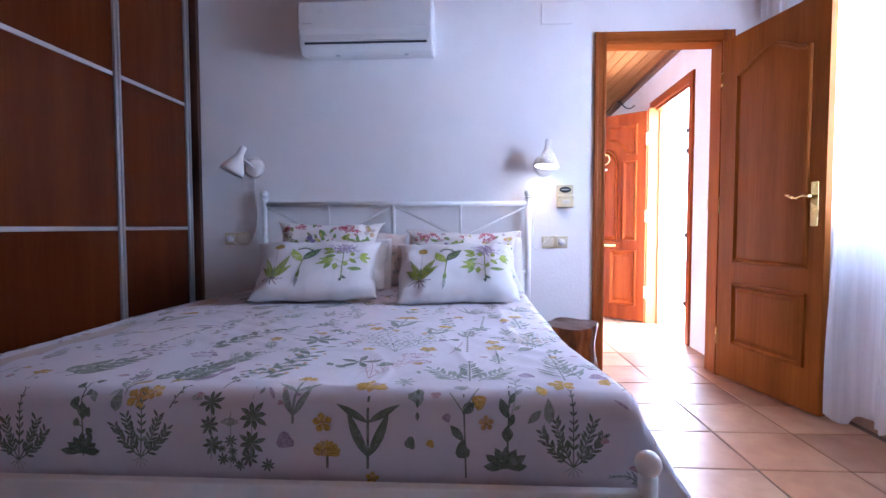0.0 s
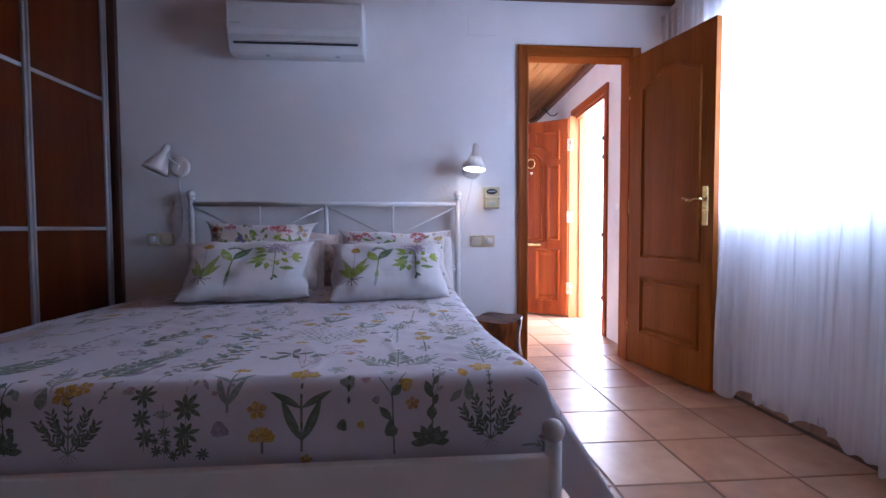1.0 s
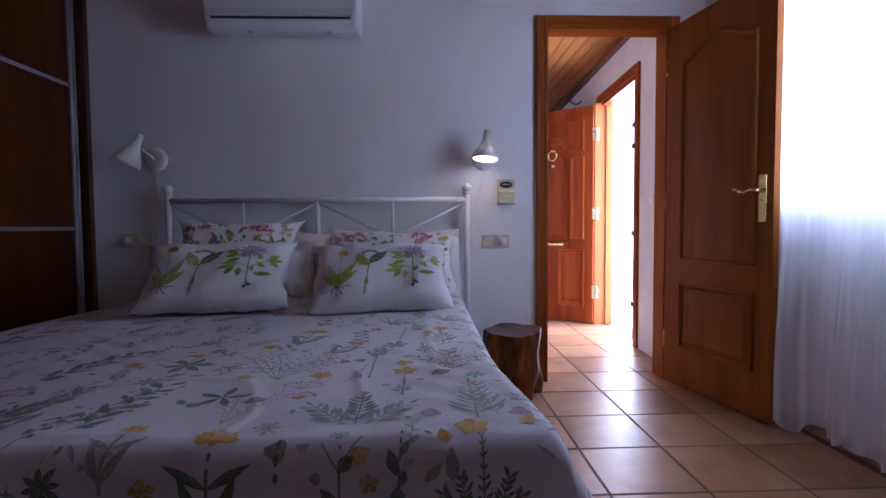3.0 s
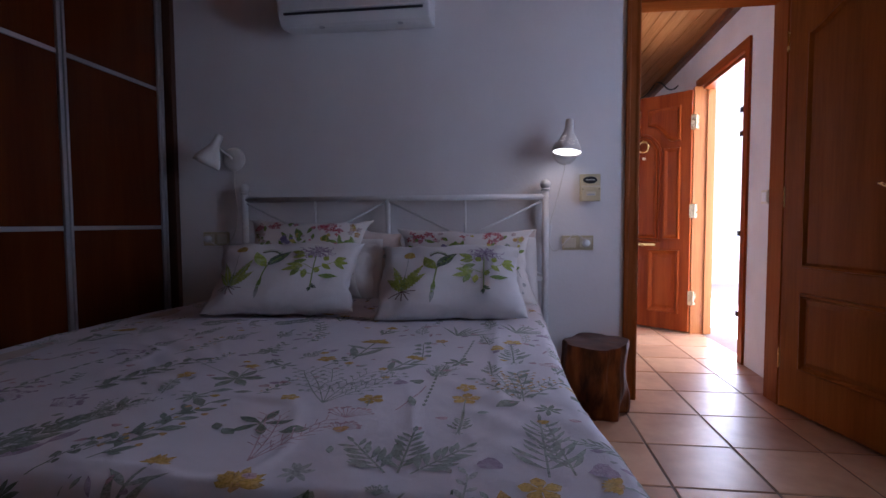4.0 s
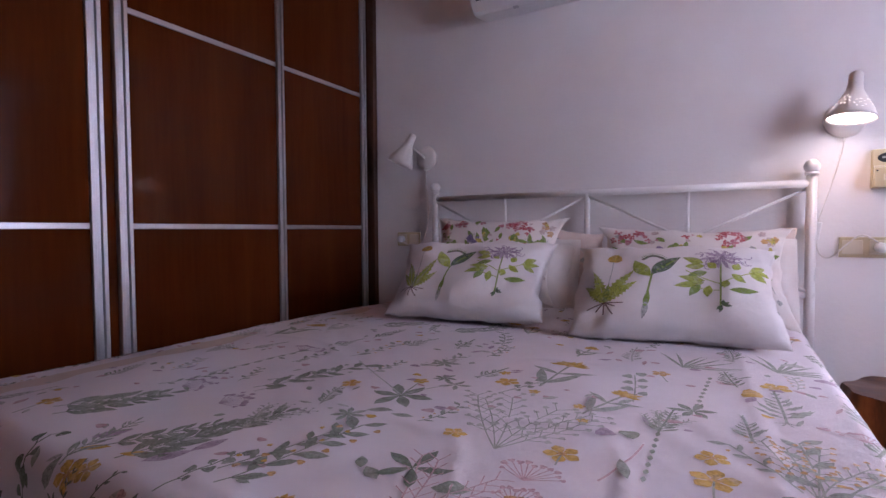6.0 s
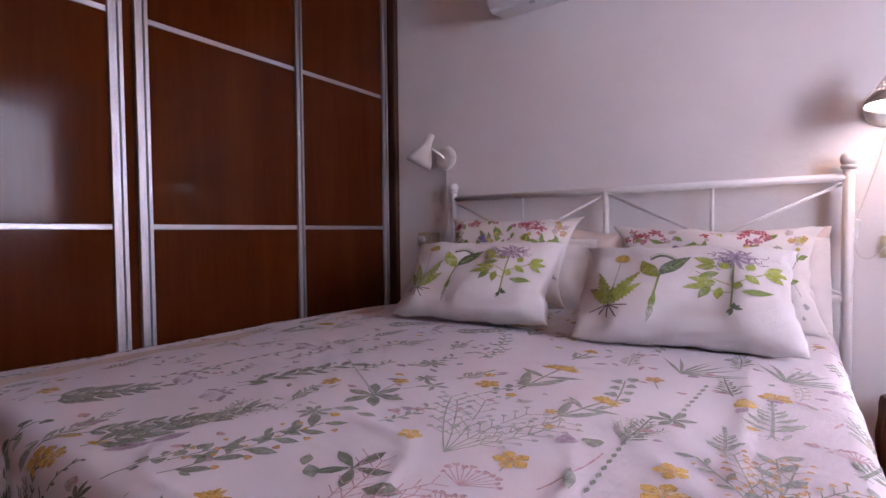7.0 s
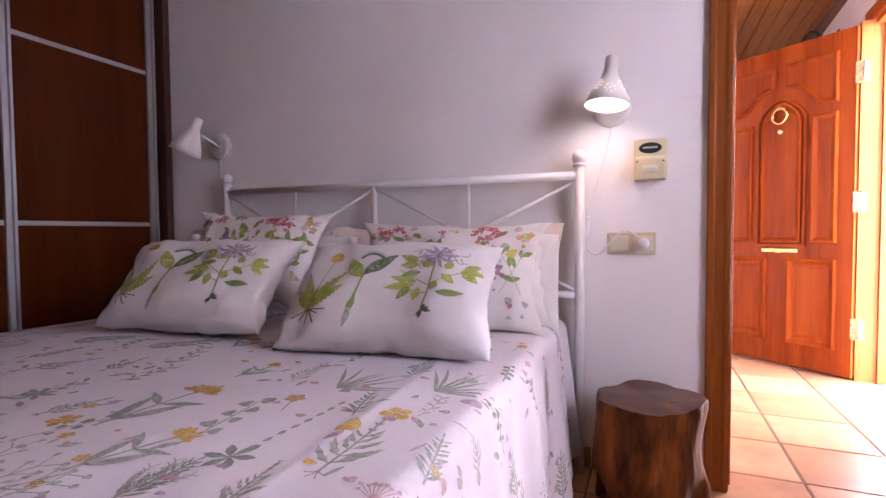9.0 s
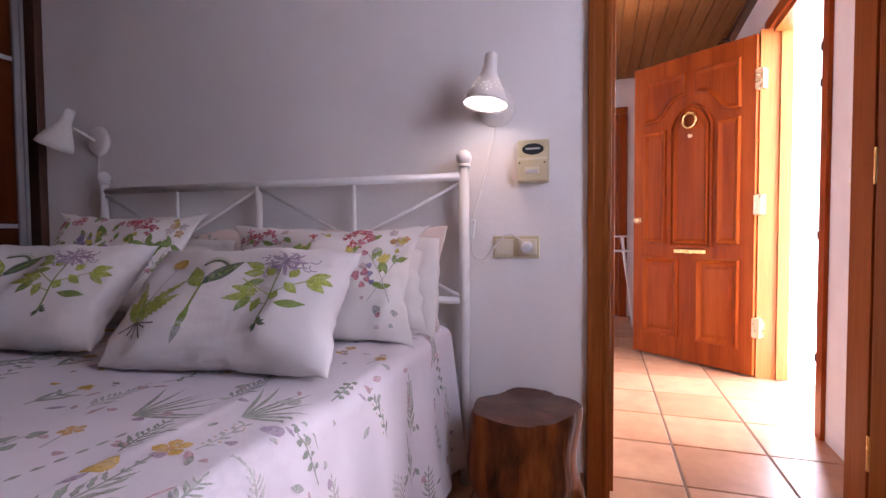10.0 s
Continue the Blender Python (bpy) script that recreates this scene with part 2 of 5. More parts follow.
INKS = {
    "green": ink("green", (0.265, 0.315, 0.245)), "dark": ink("dark_green", (0.125, 0.180, 0.110)),
    "grey": ink("grey_green", (0.37, 0.415, 0.355)), "pale": ink("pale_sage", (0.56, 0.575, 0.545)),
    "yellow": ink("yellow", (0.72, 0.44, 0.055)), "orange": ink("orange", (0.70, 0.40, 0.13)),
    "pink": ink("pink", (0.66, 0.42, 0.46)), "lilac": ink("lilac", (0.50, 0.38, 0.50)),
    "lime": ink("lime", (0.42, 0.50, 0.045)), "leaf": ink("leaf_green", (0.24, 0.37, 0.04)),
    "deep": ink("deep_green", (0.075, 0.15, 0.05)), "purple": ink("purple", (0.30, 0.20, 0.33)),
    "brown": ink("brown", (0.17, 0.09, 0.07)), "red": ink("red", (0.62, 0.05, 0.07)),
    "rose": ink("rose", (0.70, 0.25, 0.30)), "blue": ink("violet", (0.30, 0.24, 0.45)),
    "sun": ink("sun_yellow", (0.72, 0.60, 0.10)), "blush": ink("blush", (0.74, 0.60, 0.57)),
}


# ---- mesh helpers ----
HOME = {}


def thing(name, at, label, category, group=""):
    ob = new(name)
    ob.location = at
    ob.empty_display_size = 0.1
    HOME[ob] = Matrix.Translation(at)
    return tagged(ob, label, category, group)


def part(name, bm, material, parent=None, label="", smooth=False):
    """Links a bmesh in world metres as one mesh, under a thing or a part of one."""
    me = bpy.data.meshes.new(name)
    bmesh.ops.recalc_face_normals(bm, faces=bm.faces)
    if smooth:
        for f in bm.faces:
            f.smooth = True
    bm.to_mesh(me)
    bm.free()
    for m in (material if isinstance(material, (list, tuple)) else [material]):
        me.materials.append(m)
    ob = new(name, me)
    HOME[ob] = Matrix.Identity(4)
    if parent is not None:
        ob.parent = parent
        ob.matrix_parent_inverse = HOME[parent].inverted()
    if label:
        ob["label"] = label
    return ob


def structure(name, bm, material, label, category, smooth=False):
    return tagged(part(name, bm, material, None, "", smooth), label, category, "", "structure")


def box(x0, x1, y0, y1, z0, z1, bevel=0.0, bm=None, m=None, segs=2):
    out = bm or bmesh.new()
    r = bmesh.ops.create_cube(out, size=1.0)
    t = Matrix.Translation(((x0 + x1) / 2, (y0 + y1) / 2, (z0 + z1) / 2)) @ Matrix.Diagonal((x1 - x0, y1 - y0, z1 - z0, 1))
    bmesh.ops.transform(out, matrix=(m @ t) if m else t, verts=r["verts"])
    if bevel:
        edges = list({e for v in r["verts"] for e in v.link_edges})
        bmesh.ops.bevel(out, geom=edges, offset=bevel, segments=segs, affect="EDGES", profile=0.5)
    return out


def prism(footprint, z0, z1, bm=None):
    out = bm or bmesh.new()
    lo = [out.verts.new((x, y, z0)) for x, y in footprint]
    hi = [out.verts.new((x, y, z1)) for x, y in footprint]
    n = len(lo)
    out.faces.new(lo[::-1])
    out.faces.new(hi)
    for i in range(n):
        out.faces.new((lo[i], lo[(i + 1) % n], hi[(i + 1) % n], hi[i]))
    return out


def tube(points, radius, sides=10, bm=None, caps=True):
    """A round bar along a line of points; radius may be a list."""
    out = bm or bmesh.new()
    pts = [Vector(p) for p in points]
    rad = radius if isinstance(radius, (list, tuple)) else [radius] * len(pts)
    rings, side = [], None
    for i, p in enumerate(pts):
        d = (pts[min(i + 1, len(pts) - 1)] - pts[max(i - 1, 0)]).normalized()
        if side is None:
            side = d.orthogonal().normalized()
        side = (side - d * side.dot(d)).normalized()
        up = d.cross(side)
        rings.append([out.verts.new(p + (side * math.cos(a) + up * math.sin(a)) * rad[i]) for a in (2 * math.pi * k / sides for k in range(sides))])
    for a, b in zip(rings, rings[1:]):
        for k in range(sides):
            out.faces.new((a[k], a[(k + 1) % sides], b[(k + 1) % sides], b[k]))
    if caps:
        out.faces.new(rings[0][::-1])
        out.faces.new(rings[-1])
    return out


def lathe(profile, m=None, sides=28, bm=None):
    """Turns (radius, height) pairs round the local z axis."""
    out = bm or bmesh.new()
    m = m or Matrix.Identity(4)
    rings = []
    for r, h in profile:
        if r < 1e-5:
            rings.append([out.verts.new(m @ Vector((0, 0, h)))])
        else:
            rings.append([out.verts.new(m @ Vector((r * math.cos(2 * math.pi * k / sides), r * math.sin(2 * math.pi * k / sides), h))) for k in range(sides)])
    for a, b in zip(rings, rings[1:]):
        for k in range(sides):
            j = (k + 1) % sides
            if len(a) == 1 and len(b) > 1:
                out.faces.new((a[0], b[j], b[k]))
            elif len(b) == 1 and len(a) > 1:
                out.faces.new((a[k], a[j], b[0]))
            elif len(a) > 1:
                out.faces.new((a[k], a[j], b[j], b[k]))
    return out


def ball(c, r, bm=None, squash=1.0):
    prof = [(max(r * math.sin(math.pi * i / 10), 0.0 if i in (0, 10) else 1e-4), -r * squash * math.cos(math.pi * i / 10)) for i in range(11)]
    prof[0], prof[-1] = (0.0, -r * squash), (0.0, r * squash)
    return lathe(prof, Matrix.Translation(c), 18, bm)


def curve_points(ctrl, n=8):
    """A smooth line through the control points (Catmull-Rom)."""
    p = [Vector(c) for c in ctrl]
    p = [2 * p[0] - p[1]] + p + [2 * p[-1] - p[-2]]
    out = []
    for i in range(1, len(p) - 2):
        for k in range(n):
            t = k / n
            a, b, c, d = p[i - 1], p[i], p[i + 1], p[i + 2]
            out.append(0.5 * ((2 * b) + (c - a) * t + (2 * a - 5 * b + 4 * c - d) * t * t + (3 * b - a - 3 * c + d) * t ** 3))
    return out + [p[-2]]


def ease(a, b, x):
    t = min(1.0, max(0.0, (x - a) / (b - a)))
    return t * t * (3 - 2 * t)


# ---- printed motifs: flat shapes laid on a cloth by its own mapping ----
class Print:
    def __init__(self, place, inks, lift=0.0012):
        self.bm, self.place, self.lift = bmesh.new(), place, lift
        self.index = {k: i for i, k in enumerate(inks)}
        self.inks = [INKS[k] for k in inks]

    def v(self, x, y, k=0.0):
        e = 0.004
        p = self.place(x, y)
        n = (self.place(x + e, y) - p).cross(self.place(x, y + e) - p).normalized()
        return self.bm.verts.new(p + n * (self.lift + k))

    def leaf(self, x, y, ang, length, width, c, bend=0.0, blunt=1.0, n=5, teeth=0.0):
        rows, a, px, py = [], ang, x, y
        lift = random.random() * 0.0002
        for i in range(n + 1):
            t = i / n
            w = width * (math.sin(math.pi * min(1, t ** blunt)) if 0 < i < n else 0.04)
            if teeth and i % 2:
                w *= 1 - teeth
            dx, dy = math.cos(a), math.sin(a)
            rows.append((self.v(px - dy * w / 2, py + dx * w / 2, lift), self.v(px, py, lift), self.v(px + dy * w / 2, py - dx * w / 2, lift)))
            px, py, a = px + dx * length / n, py + dy * length / n, a + bend / n
        for r, s in zip(rows, rows[1:]):
            for k in (0, 1):
                f = self.bm.faces.new((r[k], r[k + 1], s[k + 1], s[k]))
                f.material_index, f.smooth = self.index[c], True

    def stem(self, x, y, ang, length, c, bend=0.0, width=0.0035, n=7):
        """Draws a stalk and returns the points and headings along it."""
        a, out, prev, k = ang, [], None, random.random() * 0.0003
        for i in range(n + 1):
            dx, dy = math.cos(a), math.sin(a)
            cur = (self.v(x - dy * width / 2, y + dx * width / 2, k), self.v(x + dy * width / 2, y - dx * width / 2, k))
            if prev:
                f = self.bm.faces.new((prev[0], prev[1], cur[1], cur[0]))
                f.material_index, f.smooth = self.index[c], True
            out.append((x, y, a))
            prev, x, y, a = cur, x + dx * length / n, y + dy * length / n, a + bend / n
        return out

    def disc(self, x, y, r, c, squash=1.0, rough=0.18, n=11):
        k = 0.0001 + random.random() * 0.0002
        mid = self.v(x, y, k)
        ph = random.random() * 6
        ring = []
        for i in range(n):
            t = 2 * math.pi * i / n
            q = r * (1 + rough * math.sin(3 * t + ph) + rough * (random.random() - 0.5))
            ring.append(self.v(x + q * math.cos(t), y + q * squash * math.sin(t), k))
        for i in range(n):
            f = self.bm.faces.new((mid, ring[i], ring[(i + 1) % n]))
            f.material_index, f.smooth = self.index[c], True

    def flower(self, x, y, r, c, petals=5, mid=None, spread=2 * math.pi, ang=0.0):
        for i in range(petals):
            a = ang + spread * ((i + 0.5) / petals - 0.5)
            self.leaf(x, y, a, r, r * 0.75, c, 0.0, 1.5, 4)
        if mid:
            self.disc(x, y, r * 0.22, mid)

    def star(self, x, y, r, c="dark", n=8):
        for i in range(n):
            self.leaf(x, y, 2 * math.pi * i / n + 0.2, r * random.uniform(0.70, 0.92), r * 0.29, c, random.uniform(-0.3, 0.3), 1.2, 4)

    def fern(self, x, y, ang, size, c="grey", pairs=6, bend=0.0, leafy=0.3, slim=0.34):
        pts = self.stem(x, y, ang, size, c, bend, 0.004, pairs + 2)
        for i, (px, py, a) in enumerate(pts[1:-1]):
            ln = size * leafy * (1.1 - 0.6 * i / len(pts))
            for s in (-1, 1):
                self.leaf(px, py, a + s * random.uniform(0.65, 1.05), ln * random.uniform(0.8, 1.1), ln * slim, c, -s * 0.4, 1.2, 4)
        px, py, a = pts[-1]
        self.leaf(px, py, a, size * leafy * 0.6, size * leafy * slim * 0.7, c)

    def sprig(self, x, y, ang, size, c="grey", n=8, dots=None, bend=0.4):
        pts = self.stem(x, y, ang, size, c, bend, 0.0032, n)
        for i, (px, py, a) in enumerate(pts[1:]):
            s = 1 if i % 2 else -1
            ln = size * random.uniform(0.16, 0.24)
            self.leaf(px, py, a + s * random.uniform(0.5, 1.0), ln, ln * 0.4, c, 0, 1.1, 4)
            if dots and random.random() < 0.7:
                self.disc(px + ln * 0.7 * math.cos(a - s), py + ln * 0.7 * math.sin(a - s), size * 0.024, dots)

    def branch(self, x, y, ang, size, c="pale", dots="grey", arms=6):
        for i in range(arms):
            a = ang + (i - (arms - 1) / 2) * 0.24
            pts = self.stem(x, y, a, size * random.uniform(0.75, 1.0), c, random.uniform(-0.5, 0.5), 0.0026, 7)
            for px, py, b in pts[2:]:
                for s in (-1, 1):
                    q = self.stem(px, py, b + s * 0.7, size * 0.13, c, 0, 0.002, 2)[-1]
                    if dots:
                        self.disc(q[0], q[1], size * 0.022, dots)

    def tulip(self, x, y, ang, size, c="green", bloom="yellow"):
        pts = self.stem(x, y, ang, size, c, 0.0, 0.006)
        for s in (1, -1):
            self.leaf(pts[1][0], pts[1][1], ang + s * 0.52, size * 0.66, size * 0.125, c, -s * 0.25, 0.8, 7)
            self.leaf(pts[4][0], pts[4][1], ang + s * 1.02, size * 0.46, size * 0.095, c, s * 0.10, 0.85, 6)
        top = pts[-1]
        for k in range(9):
            b = ang + (k - 4) * 0.36
            self.leaf(top[0], top[1], b, size * random.uniform(0.19, 0.28), size * 0.085, bloom, 0.0, 1.5, 4)
        self.disc(top[0], top[1], size * 0.05, "orange")

    def poppy(self, x, y, r, c="yellow", stalk=0.0, ang=-1.57):
        if stalk:
            self.stem(x, y, ang, stalk, "grey", 0.1, 0.003, 3)
        self.flower(x, y, r, c, 5, "orange", 2 * math.pi, random.random() * 3)

    def herb(self, x, y, ang, size, c="green"):
        """A rooted plant with a bushy foot and a long flower stalk."""
        pts = self.stem(x, y, ang, size, c, 0.08, 0.005, 9)
        for k, (px, py, a) in enumerate(pts[1:6]):
            for s in (-1, 1):
                ln = size * random.uniform(0.85, 1.15) * (0.36 - 0.045 * k)
                self.leaf(px, py, a + s * random.uniform(0.7, 1.15), ln, ln * 0.24, c, -s * 0.6, 0.9, 6, 0.45)
        for s in (-0.9, -0.3, 0.3, 0.9):
            self.stem(x, y, ang + math.pi + s, size * 0.1, c, s, 0.0022, 3)
        for px, py, a in pts[6:]:
            for s in (-1, 1):
                self.leaf(px, py, a + s * 0.6, size * 0.07, size * 0.03, c, 0, 1, 3)

    def beads(self, x, y, ang, size, c="dark", n=4):
        for i in range(n):
            self.leaf(x + math.cos(ang) * size * i / n, y + math.sin(ang) * size * i / n, ang, size / n * 0.75, size / n * 0.34, c, 0, 1, 4)

    def podded(self, x, y, ang, size, c="dark"):
        pts = self.stem(x, y, ang, size, c, 0.12, 0.0032, 8)
        for i, (px, py, a) in enumerate(pts[2:]):
            s = 1 if i % 2 else -1
            q = self.stem(px, py, a + s * 0.9, size * 0.1, c, 0, 0.0024, 2)[-1]
            self.disc(q[0], q[1], size * random.uniform(0.035, 0.07), c, 1.3)

    def bushy(self, x, y, ang, size, c="dark"):
        """A rooted plant: short arms thick with small lobed leaves and one taller spike."""
        for da, l in ((-1.0, 0.55), (-0.55, 0.62), (0.0, 1.0), (0.5, 0.60), (1.0, 0.58)):
            pts = self.stem(x, y, ang + da, size * l, c, -da * 0.55, 0.003, 9)
            for i, (px, py, a) in enumerate(pts[2:]):
                ln = size * (0.155 if l < 1 else 0.17 - 0.015 * i)
                for t in (-1, 1):
                    self.leaf(px, py, a + t * random.uniform(0.45, 0.85), ln * random.uniform(0.6, 1.0), ln * 0.27, c, 0, 1.1, 4)
        for k in (-1.2, -0.6, 0.0, 0.6, 1.2):
            self.stem(x, y, ang + math.pi + k, size * 0.14, "pale", -k * 0.4, 0.002, 3)

    def rosette(self, x, y, ang, size, c="dark"):
        for i in range(7):
            self.leaf(x, y, ang + (i - 3) * 0.48, size * random.uniform(0.8, 1.05), size * 0.36, c, 0, 1.4, 5)

    def umbel(self, x, y, ang, size, c="pink"):
        """A fan of fine stalks, each with a small blossom."""
        for i in range(11):
            a = ang + (i - 5) * 0.22
            q = self.stem(x, y, a, size * random.uniform(0.7, 1.0), c, 0, 0.0018, 2)[-1]
            self.disc(q[0], q[1], size * random.uniform(0.07, 0.12), c)

    def tuft(self, x, y, ang, size, c="grey"):
        """Slender blades spreading from one foot."""
        for i in range(8):
            self.leaf(x, y, ang + (i - 3.5) * 0.27, size * random.uniform(0.65, 1.0), size * 0.055, c, random.uniform(-0.4, 0.4), 0.8, 6)

    def end(self, parent, label):
        return tagged(part("print", self.bm, self.inks, parent, label), kind="stuff")


# ---- structure: bedroom ----
WY = 3.0            # bedroom face of the wall behind the bed
RX = 1.885          # bedroom face of the window wall
CEIL = 2.42
DX0, DX1, DZ = 0.915, 1.60, 2.035   # door opening


def holed_wall_x(y0, y1, x0, x1, z1, hx0, hx1, hz):
    bm = box(x0, hx0, y0, y1, 0, z1)
    box(hx0, hx1, y0, y1, hz, z1, bm=bm)
    box(hx1, x1, y0, y1, 0, z1, bm=bm)
    return bm


structure("wall_north", holed_wall_x(WY, WY + 0.12, -2.36, RX + 0.25, CEIL + 0.1, DX0 - 0.02, DX1 + 0.02, DZ + 0.02), M_WALL, "white plastered wall behind the bed with a door opening", "wall")
WIN = (1.45, 2.45, 0.98, 2.06)
bm = box(RX, RX + 0.25, -1.2, WIN[0], 0, CEIL + 0.1)
box(RX, RX + 0.25, WIN[1], WY, 0, CEIL + 0.1, bm=bm)
box(RX, RX + 0.25, WIN[0], WIN[1], 0, WIN[2], bm=bm)
box(RX, RX + 0.25, WIN[0], WIN[1], WIN[3], CEIL + 0.1, bm=bm)
structure("wall_east", bm, M_WALL, "white plastered wall with a window behind the curtain", "wall")
structure("wall_west", box(-2.46, -2.36, -1.2, WY + 0.12, 0, CEIL + 0.1), M_WALL, "white plastered wall behind the wardrobe", "wall")
structure("wall_south", box(-2.36, RX, -1.3, -1.2, 0, CEIL + 0.1), M_WALL, "plain white plastered wall", "wall")

# board ceilings, each in one mesh
def boards(x0, x1, y0, y1, z, pitch=0.095):
    out = bmesh.new()
    x = x0
    while x < x1 - 1e-4:
        w = min(pitch, x1 - x)
        lo = [(x + 0.004, z), (x + 0.001, z + 0.006), (x + 0.001, z + 0.022), (x + w - 0.001, z + 0.022), (x + w - 0.001, z + 0.006), (x + w - 0.004, z)]
        a = [out.verts.new((px, y0, pz)) for px, pz in lo]
        b = [out.verts.new((px, y1, pz)) for px, pz in lo]
        for i in range(6):
            out.faces.new((a[i], a[(i + 1) % 6], b[(i + 1) % 6], b[i]))
        out.faces.new(a)
        out.faces.new(b[::-1])
        x += pitch
    box(x0, x1, y0, y1, z + 0.024, z + 0.06, bm=out)
    return out


structure("ceiling", boards(-2.36, RX, -1.2, WY - 0.002, CEIL), M_PINE, "varnished pine board ceiling of the bedroom", "ceiling")
structure("trim_1", box(0.2, RX, WY - 0.05, WY - 0.002, CEIL - 0.035, CEIL - 0.003, 0.004), M_BEAM, "dark wooden cornice strip where wall meets ceiling", "trim")

# ---- structure: hall behind the door ----
HZ = 2.385
def hall_x(y):
    return 1.765 + 0.05 * (y - 3.6)


EY0, EY1, EZ = 3.775, 4.66, 2.03    # entrance opening
HT = 0.10
def hall_wall(y0, y1, z0, z1, bm=None):
    return prism([(hall_x(y0), y0), (hall_x(y0) + HT, y0), (hall_x(y1) + HT, y1), (hall_x(y1), y1)], z0, z1, bm)


bm = hall_wall(3.12, EY0, 0, HZ + 0.1)
hall_wall(EY0, EY1, EZ, HZ + 0.1, bm)
hall_wall(EY1, 6.7, 0, HZ + 0.1, bm)
structure("wall_hall_east", bm, M_HALLWALL, "rough white plastered hall wall with the open entrance", "wall")
structure("wall_hall_north", box(-0.4, 2.2, 6.6, 6.7, 0, HZ + 0.1), M_HALLWALL, "white plastered wall at the end of the hall", "wall")
structure("wall_hall_west", box(-0.5, -0.4, 3.12, 6.7, 0, HZ + 0.1), M_HALLWALL, "white plastered hall wall", "wall")
structure("ceiling_hall", boards(-0.4, 2.05, 3.122, 6.6, HZ), M_PINE, "varnished pine board ceiling of the hall", "ceiling")
bm = prism([(hall_x(3.13) - 0.05, 3.13), (hall_x(3.13), 3.13), (hall_x(6.59), 6.59), (hall_x(6.59) - 0.05, 6.59)], HZ - 0.045, HZ - 0.002)
structure("trim_2", bm, M_BEAM, "dark wooden cornice strip along the hall ceiling", "trim")

# ---- outside ----
structure("ground", box(2.05, 60, -30, 40, -0.30, -0.035), M_TERRACE, "pale sunlit paving outside the house", "ground")
structure("porch_slab", prism([(hall_x(EY0) + HT, 3.2), (4.2, 3.2), (4.2, 5.4), (hall_x(EY1) + HT, 5.4)], -0.034, -0.012), M_RENDER, "pale paved step outside the entrance", "ground")
# added wall: a sunlit white backdrop that keeps the entrance view bright
structure("backdrop_wall", box(5.6, 5.85, -6, 22, -0.035, 7.5, 0.02), M_RENDER, "white rendered wall added outside as a sunlit backdrop for the entrance", "wall")
# unseen slab, added to keep direct sun off the window and curtain
structure("shading_roof", box(RX - 4.5, 2.75, -1.6, 7.0, 2.56, 2.66), M_RENDER, "unseen white roof slab, its overhang added to shade the window", "roof")


# ---- door frames ----
def trim_profile(bm, axis, a0, a1, lo, hi, face, depth, flip=1):
    """A moulded architrave board in one piece: raised outer bead, hollow, and a rounded inner lip."""
    w = hi - lo
    face_line = [(0.0, 0.80), (0.03, 0.97), (0.08, 1.0), (0.24, 1.0), (0.29, 0.92), (0.32, 0.74), (0.40, 0.68), (0.70, 0.66), (0.76, 0.72), (0.80, 0.86), (0.86, 0.90), (0.95, 0.88), (1.0, 0.70)]
    line = [(lo, face)] + [(lo + w * f, face - flip * depth * d) for f, d in face_line] + [(hi, face)]
    if axis == "z":
        return prism(line, a0, a1, bm)
    ends = [[bm.verts.new((a, d, p)) for p, d in line] for a in (a0, a1)]
    n = len(line)
    bm.faces.new(ends[0])
    bm.faces.new(ends[1][::-1])
    for i in range(n):
        bm.faces.new((ends[0][i], ends[0][(i + 1) % n], ends[1][(i + 1) % n], ends[1][i]))
    return bm


frame1 = tagged(new("door_frame_1"), "red-brown varnished wooden door frame with moulded architrave", "door frame", "", "structure")
HOME[frame1] = Matrix.Identity(4)
part("jamb", box(DX0 - 0.02, DX0, WY - 0.005, WY + 0.125, 0, DZ, 0.002), M_FRAME, frame1)
part("jamb", box(DX1, DX1 + 0.02, WY - 0.005, WY + 0.125, 0, DZ, 0.002), M_FRAME, frame1)
part("head", box(DX0 - 0.02, DX1 + 0.02, WY - 0.005, WY + 0.125, DZ + 0.001, DZ + 0.021, 0.002), M_FRAMEX, frame1)
part("stop", box(DX0 + 0.0005, DX0 + 0.012, WY + 0.045, WY + 0.115, 0, DZ, 0.002), M_FRAME, frame1)
part("architrave", trim_profile(bmesh.new(), "z", 0, DZ + 0.068, 0.842, DX0 - 0.006, WY - 0.006, 0.016), M_FRAME, frame1)
part("architrave", trim_profile(bmesh.new(), "z", 0, DZ + 0.068, DX1 + 0.006, DX1 + 0.072, WY - 0.006, 0.016), M_FRAME, frame1)
part("architrave", trim_profile(bmesh.new(), "x", DX0 - 0.004, DX1 + 0.004, DZ + 0.006, DZ + 0.068, WY - 0.006, 0.016), M_FRAMEX, frame1)
part("architrave", trim_profile(bmesh.new(), "z", 0, DZ + 0.068, 0.842, DX0 - 0.006, WY + 0.126, 0.016, -1), M_FRAME, frame1)


# ---- panelled doors ----
def inset(poly, d):
    n, out = len(poly), []
    for i in range(n):
        p0, p1, p2 = Vector(poly[i - 1]), Vector(poly[i]), Vector(poly[(i + 1) % n])
        a, b = (p1 - p0).normalized(), (p2 - p1).normalized()
        na, nb = Vector((-a.y, a.x)), Vector((-b.y, b.x))
        k = (na + nb)
        k = k / max(0.35, 1 + na.dot(nb))
        out.append(p1 + k * d)
    return out


